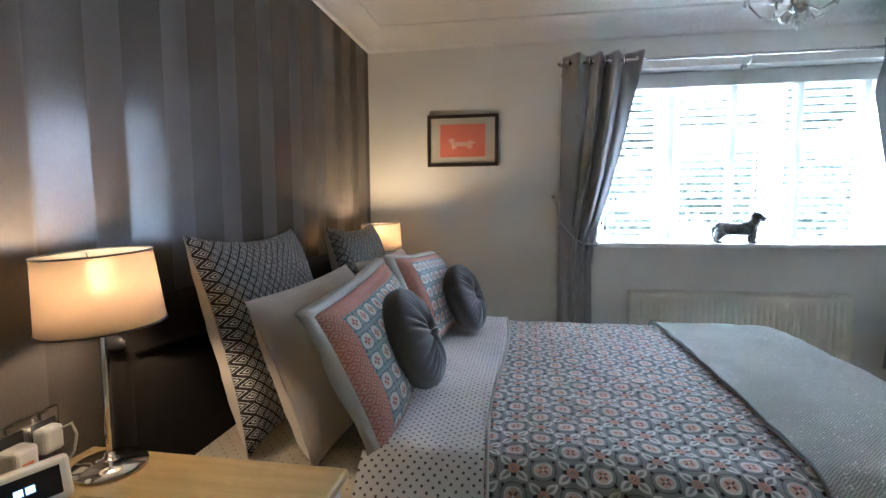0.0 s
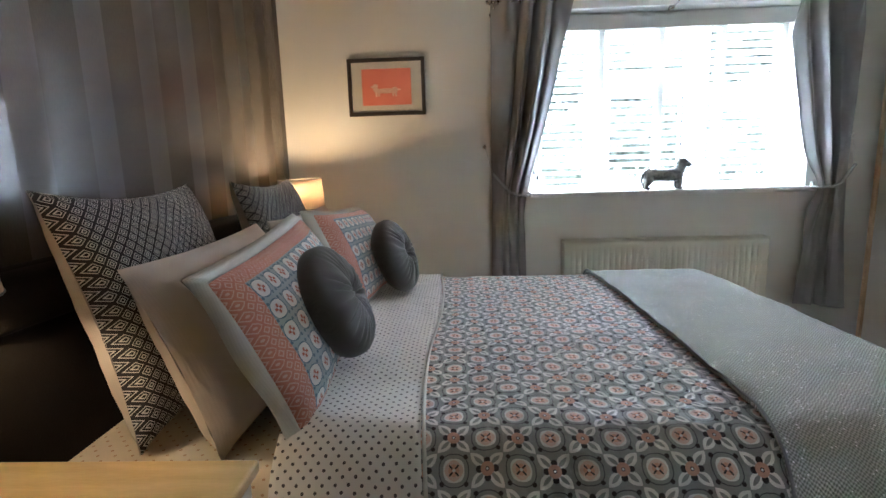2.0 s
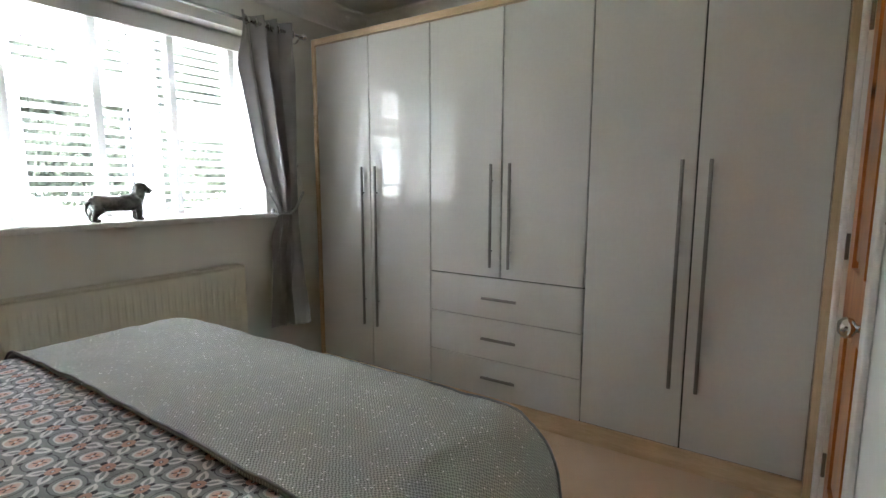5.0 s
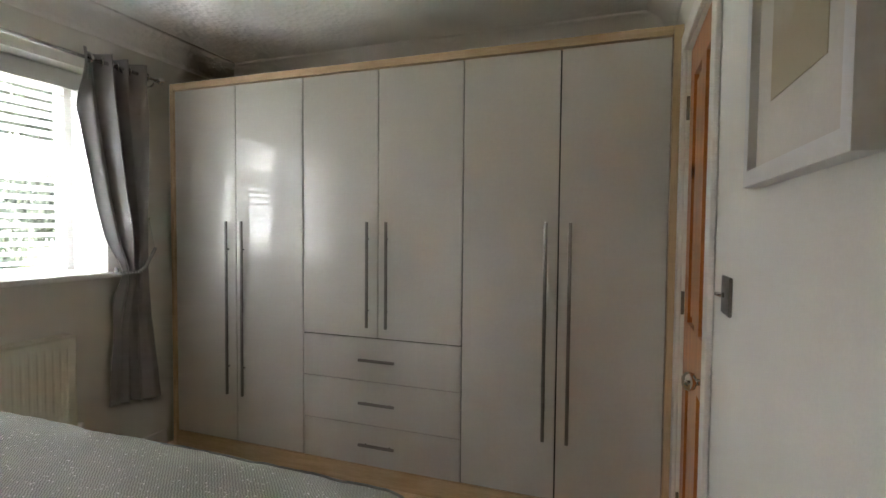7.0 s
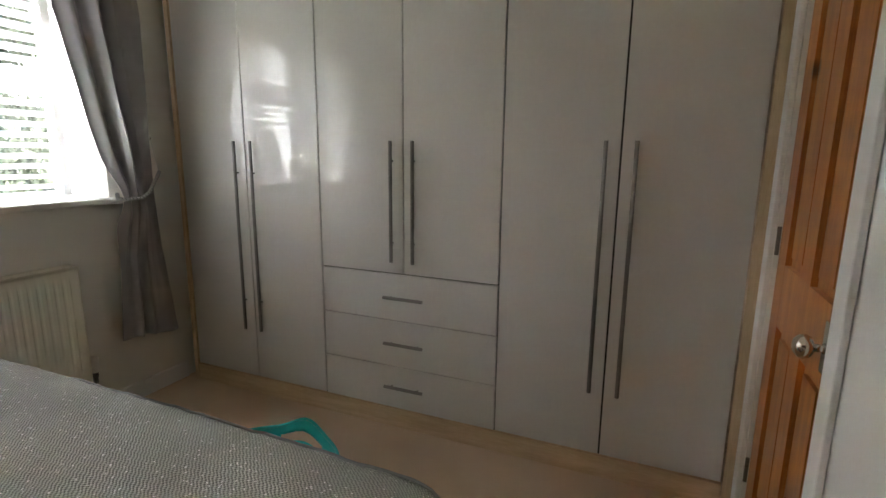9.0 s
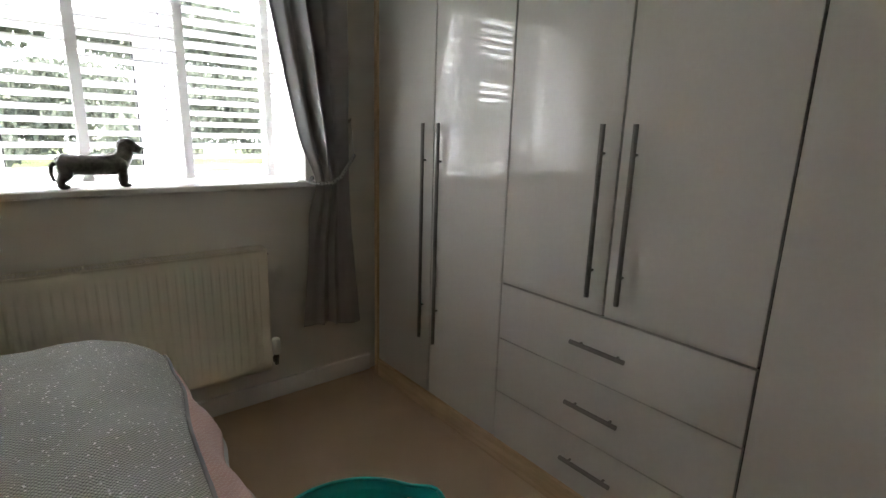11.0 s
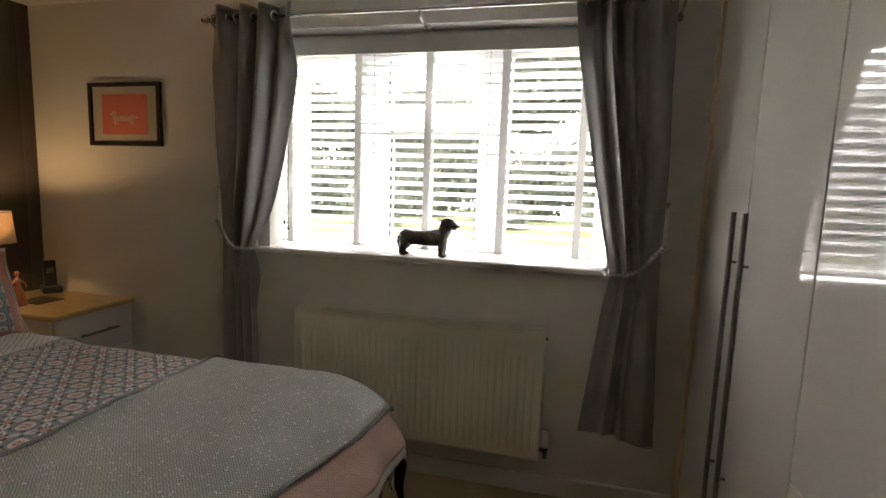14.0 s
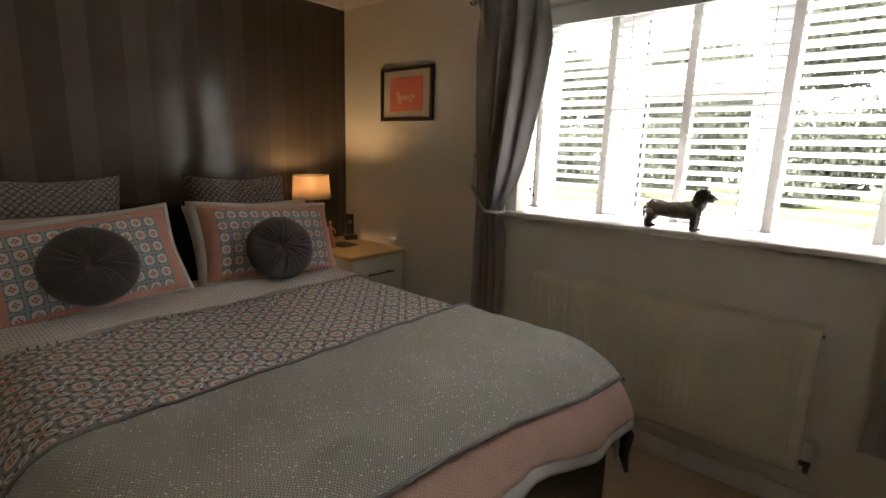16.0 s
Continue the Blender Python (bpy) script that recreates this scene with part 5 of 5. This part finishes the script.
# ---- double socket with plugs ----
so = thing("wall_socket", pose(0.0, 1.625, 0.83), "chrome double socket with two white plugs", "socket")
part("plate", box(0.001, 0.009, -0.073, 0.073, -0.043, 0.043, 0.003), "chrome", so)
for y in (-0.036, 0.036):
    part("insert", box(0.009, 0.0105, y - 0.027, y + 0.027, -0.034, 0.020, 0.0006), "black", so)
    part("switch", box(0.009, 0.014, y - 0.008, y + 0.008, 0.023, 0.038, 0.001), "chrome", so)
pl = part("plug", box(0.0107, 0.044, 0.004, 0.054, -0.045, 0.012, 0.010, 3), "plastic", so, smooth=False)
part("cable", tube([(0.040, 0.045, 0.0), (0.060, 0.055, 0.010), (0.060, 0.066, -0.02), (0.05, 0.066, -0.06), (0.04, 0.060, -0.0785)], 0.0028, 8), "plastic", pl, smooth=True)
pl = part("plug", box(0.0107, 0.056, -0.068, -0.014, -0.066, 0.0, 0.010, 3), "plastic", so)
part("badge", box(0.0558, 0.0572, -0.052, -0.030, -0.040, -0.030, 0.0006), "coral", pl)

# ---- things on the bedside chests ----
ck = thing("clock_display", pose(0.150, 1.500, 0.75, 0, -14, -22), "white rounded clock display with dark screen", "clock")
part("body", box(-0.022, 0.0, -0.078, 0.078, 0.0, 0.086, 0.0105, 4), "plastic", ck)
scr = Mat("dark_screen", 0.12)
scr.set("Base Color", (0.012, 0.014, 0.018, 1))
M["screen"] = scr.mat
M["screen_ink"] = Mat("screen_digits", 0.3).set("Base Color", (0.05, 0.06, 0.08, 1)).set("Emission Color", (0.4, 0.55, 0.8, 1)).set("Emission Strength", 0.35).mat
sc = part("screen", box(0.0002, 0.0016, -0.058, 0.058, 0.016, 0.070, 0.0006), "screen", ck)
part("readout", boxes((0.0017, 0.002, -0.016, -0.002, 0.037, 0.050), (0.0017, 0.002, 0.002, 0.016, 0.037, 0.050)), "screen_ink", sc)

co = part("coaster", box(0.20, 0.35, 1.405, 1.565, 0.7502, 0.7565, 0.002), wood("oak_coaster", (0.36, 0.22, 0.085), (0.46, 0.29, 0.12), 0.5, 6, (1, 5, 5)))
tagged(co, "thin square wooden mat on the bedside chest", "mat")
co = part("coaster", box(0.235, 0.385, 3.66, 3.80, 0.7502, 0.7545, 0.002), "leather")
tagged(co, "dark square leather mat on the bedside chest", "mat")

ph = thing("cordless_phone", pose(0.165, 3.905, 0.75, 0, 0, -30), "black cordless telephone standing on its charging base", "telephone")
part("base", box(-0.05, 0.055, -0.045, 0.045, 0.0, 0.036, 0.010, 3), "black", ph)
hs_ = part("handset", box(-0.020, 0.012, -0.029, 0.029, 0.02, 0.178, 0.009, 3), "black", ph)
hs_.matrix_basis = pose(0, 0, 0, 0, -10)
part("display", box(0.0122, 0.0135, -0.016, 0.016, 0.105, 0.135, 0.0005), "steel", hs_)
part("keypad", box(0.0122, 0.0132, -0.017, 0.017, 0.045, 0.095, 0.0005), "plastic", hs_).scale = (1, 1, 0.35)

bm = lathe([(0, 0), (0.034, 0.0), (0.036, 0.006), (0.030, 0.045), (0.020, 0.08), (0.011, 0.102), (0.010, 0.108), (0.014, 0.122), (0.012, 0.134), (0.006, 0.140), (0.005, 0.148), (0.009, 0.156), (0.010, 0.164), (0.006, 0.172), (0, 0.174)], 22, (0.32, 3.62, 0.7502))
add_tube(bm, [(0.32, 3.633, 0.878), (0.325, 3.652, 0.856), (0.340, 3.645, 0.840)], [0.005, 0.004, 0.003], 8)
add_tube(bm, [(0.32, 3.607, 0.878), (0.325, 3.588, 0.856), (0.340, 3.595, 0.840)], [0.005, 0.004, 0.003], 8)
fg = part("figurine", bm, "coral", None, "small coral figurine in a long dress on the chest", True)
tagged(fg, category="ornament")

# ---- light switch ----
sw = thing("light_switch", pose(2.467, SOUTH, 1.185), "brushed steel dimmer switch plate by the door", "light switch")
part("plate", box(-0.043, 0.043, 0.001, 0.008, -0.043, 0.043, 0.002), "steel", sw)
part("toggle", tube([(0.012, 0.008, 0.0), (0.012, 0.014, 0.0), (0.012, 0.026, 0.003)], [0.006, 0.005, 0.004], 10), "chrome", sw, smooth=True)

# ---- laundry basket ----
lb = thing("laundry_basket", pose(2.645, 2.69, 0, 0, 0, 0), "teal plastic laundry basket with slotted sides, part full", "laundry basket")
NT, NR, LH = 112, 30, 0.256


def tub(i, j):
    th, v = 2 * math.pi * i / NT, j / NR
    handle = max(0.0, math.cos(2 * th)) ** 6
    r = 0.175 + 0.085 * v ** 0.8 + (0.012 if j >= NR - 1 else 0.0)
    z = v * (LH + 0.045 * handle * v ** 3)
    return Vector((r * math.cos(th), r * math.sin(th), z + 0.002))


bm = bmesh.new()
g = [[bm.verts.new(tub(i, j)) for j in range(NR + 1)] for i in range(NT)]
for i in range(NT):
    for j in range(NR):
        th = 2 * math.pi * (i + 0.5) / NT
        grip = abs(math.cos(th)) > 0.93 and 24 <= j <= 26
        c = i % 4
        band = j // 4
        slot = 4 <= j <= 22 and c in (0, 1) and ((j - (0 if (i // 4) % 2 else 3)) % 7) < (5 if band % 2 else 4) and abs(math.cos(th)) < 0.96
        if not (grip or slot):
            k = (i + 1) % NT
            bm.faces.new((g[i][j], g[k][j], g[k][j + 1], g[i][j + 1]))
thicken(part("tub", bm, "teal", lb, smooth=True), 0.003)
part("floor_plate", lathe([(0, 0.0), (0.176, 0.0), (0.176, 0.004), (0, 0.004)], 40), "teal", lb)
part("rim", tube([tub(i % NT, NR) for i in range(NT + 1)], 0.006, 8), "teal", lb, smooth=True)


def crumple(u, v):
    th, r = 2 * math.pi * u, 0.17 * v
    x, y = r * math.cos(th), r * math.sin(th)
    return Vector((2.645 + x, 2.69 + y, 0.215 - 0.20 * v ** 4 + 0.05 * abs(wavy(x, y, 0, 13)) + 0.03 * wavy(x, y, 2, 30)))


wash = part("laundry", sheet(60, 24, crumple), "bag", None, "crumpled white laundry in the basket")
tagged(wash, category="laundry")

# ---- chandelier ----
CX, CY = 1.90, 2.60
ch = thing("chandelier", pose(CX, CY, CEIL), "small chrome chandelier with curved arms and glass drops", "chandelier")
part("ceiling_plate", lathe([(0, 0), (0.05, 0.0), (0.045, -0.015), (0.012, -0.03), (0, -0.03)], 24), "chrome", ch, smooth=True)
part("stem", tube([(0, 0, -0.02), (0, 0, -0.40)], 0.006, 10), "chrome", ch)
part("hub", lathe([(0, -0.36), (0.012, -0.37), (0.026, -0.40), (0.012, -0.43), (0.016, -0.46), (0.030, -0.485), (0.024, -0.505), (0.008, -0.515), (0, -0.52)], 24), "chrome", ch, smooth=True)


def drop(x, y, z, s=1.0):
    bm = tube([(x, y, z), (x, y, z - 0.012 * s)], 0.0012, 6)
    add_lathe(bm, [(0, -0.012 * s), (0.005 * s, -0.018 * s), (0.007 * s, -0.030 * s), (0.003 * s, -0.040 * s), (0, -0.042 * s)], 8, (x, y, z))
    return bm


for k in range(5):
    a = 2 * math.pi * k / 5 + 0.35
    c, s = math.cos(a), math.sin(a)
    arm = part("arm", tube([(r * c, r * s, z) for r, z in ((0.01, -0.46), (0.03, -0.50), (0.065, -0.525), (0.105, -0.51), (0.135, -0.47), (0.142, -0.43))], 0.0048, 8), "chrome", ch, smooth=True)
    part("cup", lathe([(0, -0.435), (0.020, -0.43), (0.026, -0.418), (0.010, -0.415), (0.010, -0.34), (0, -0.34)], 16, (0.142 * c, 0.142 * s, 0)), "chrome", arm, smooth=True)
    part("glass_drop", drop(0.148 * c, 0.148 * s, -0.435), "crystal", arm)
    part("glass_drop", drop(0.03 * c, 0.03 * s, -0.50), "crystal", arm)
part("glass_drop", drop(0, 0, -0.515, 1.3), "crystal", ch)
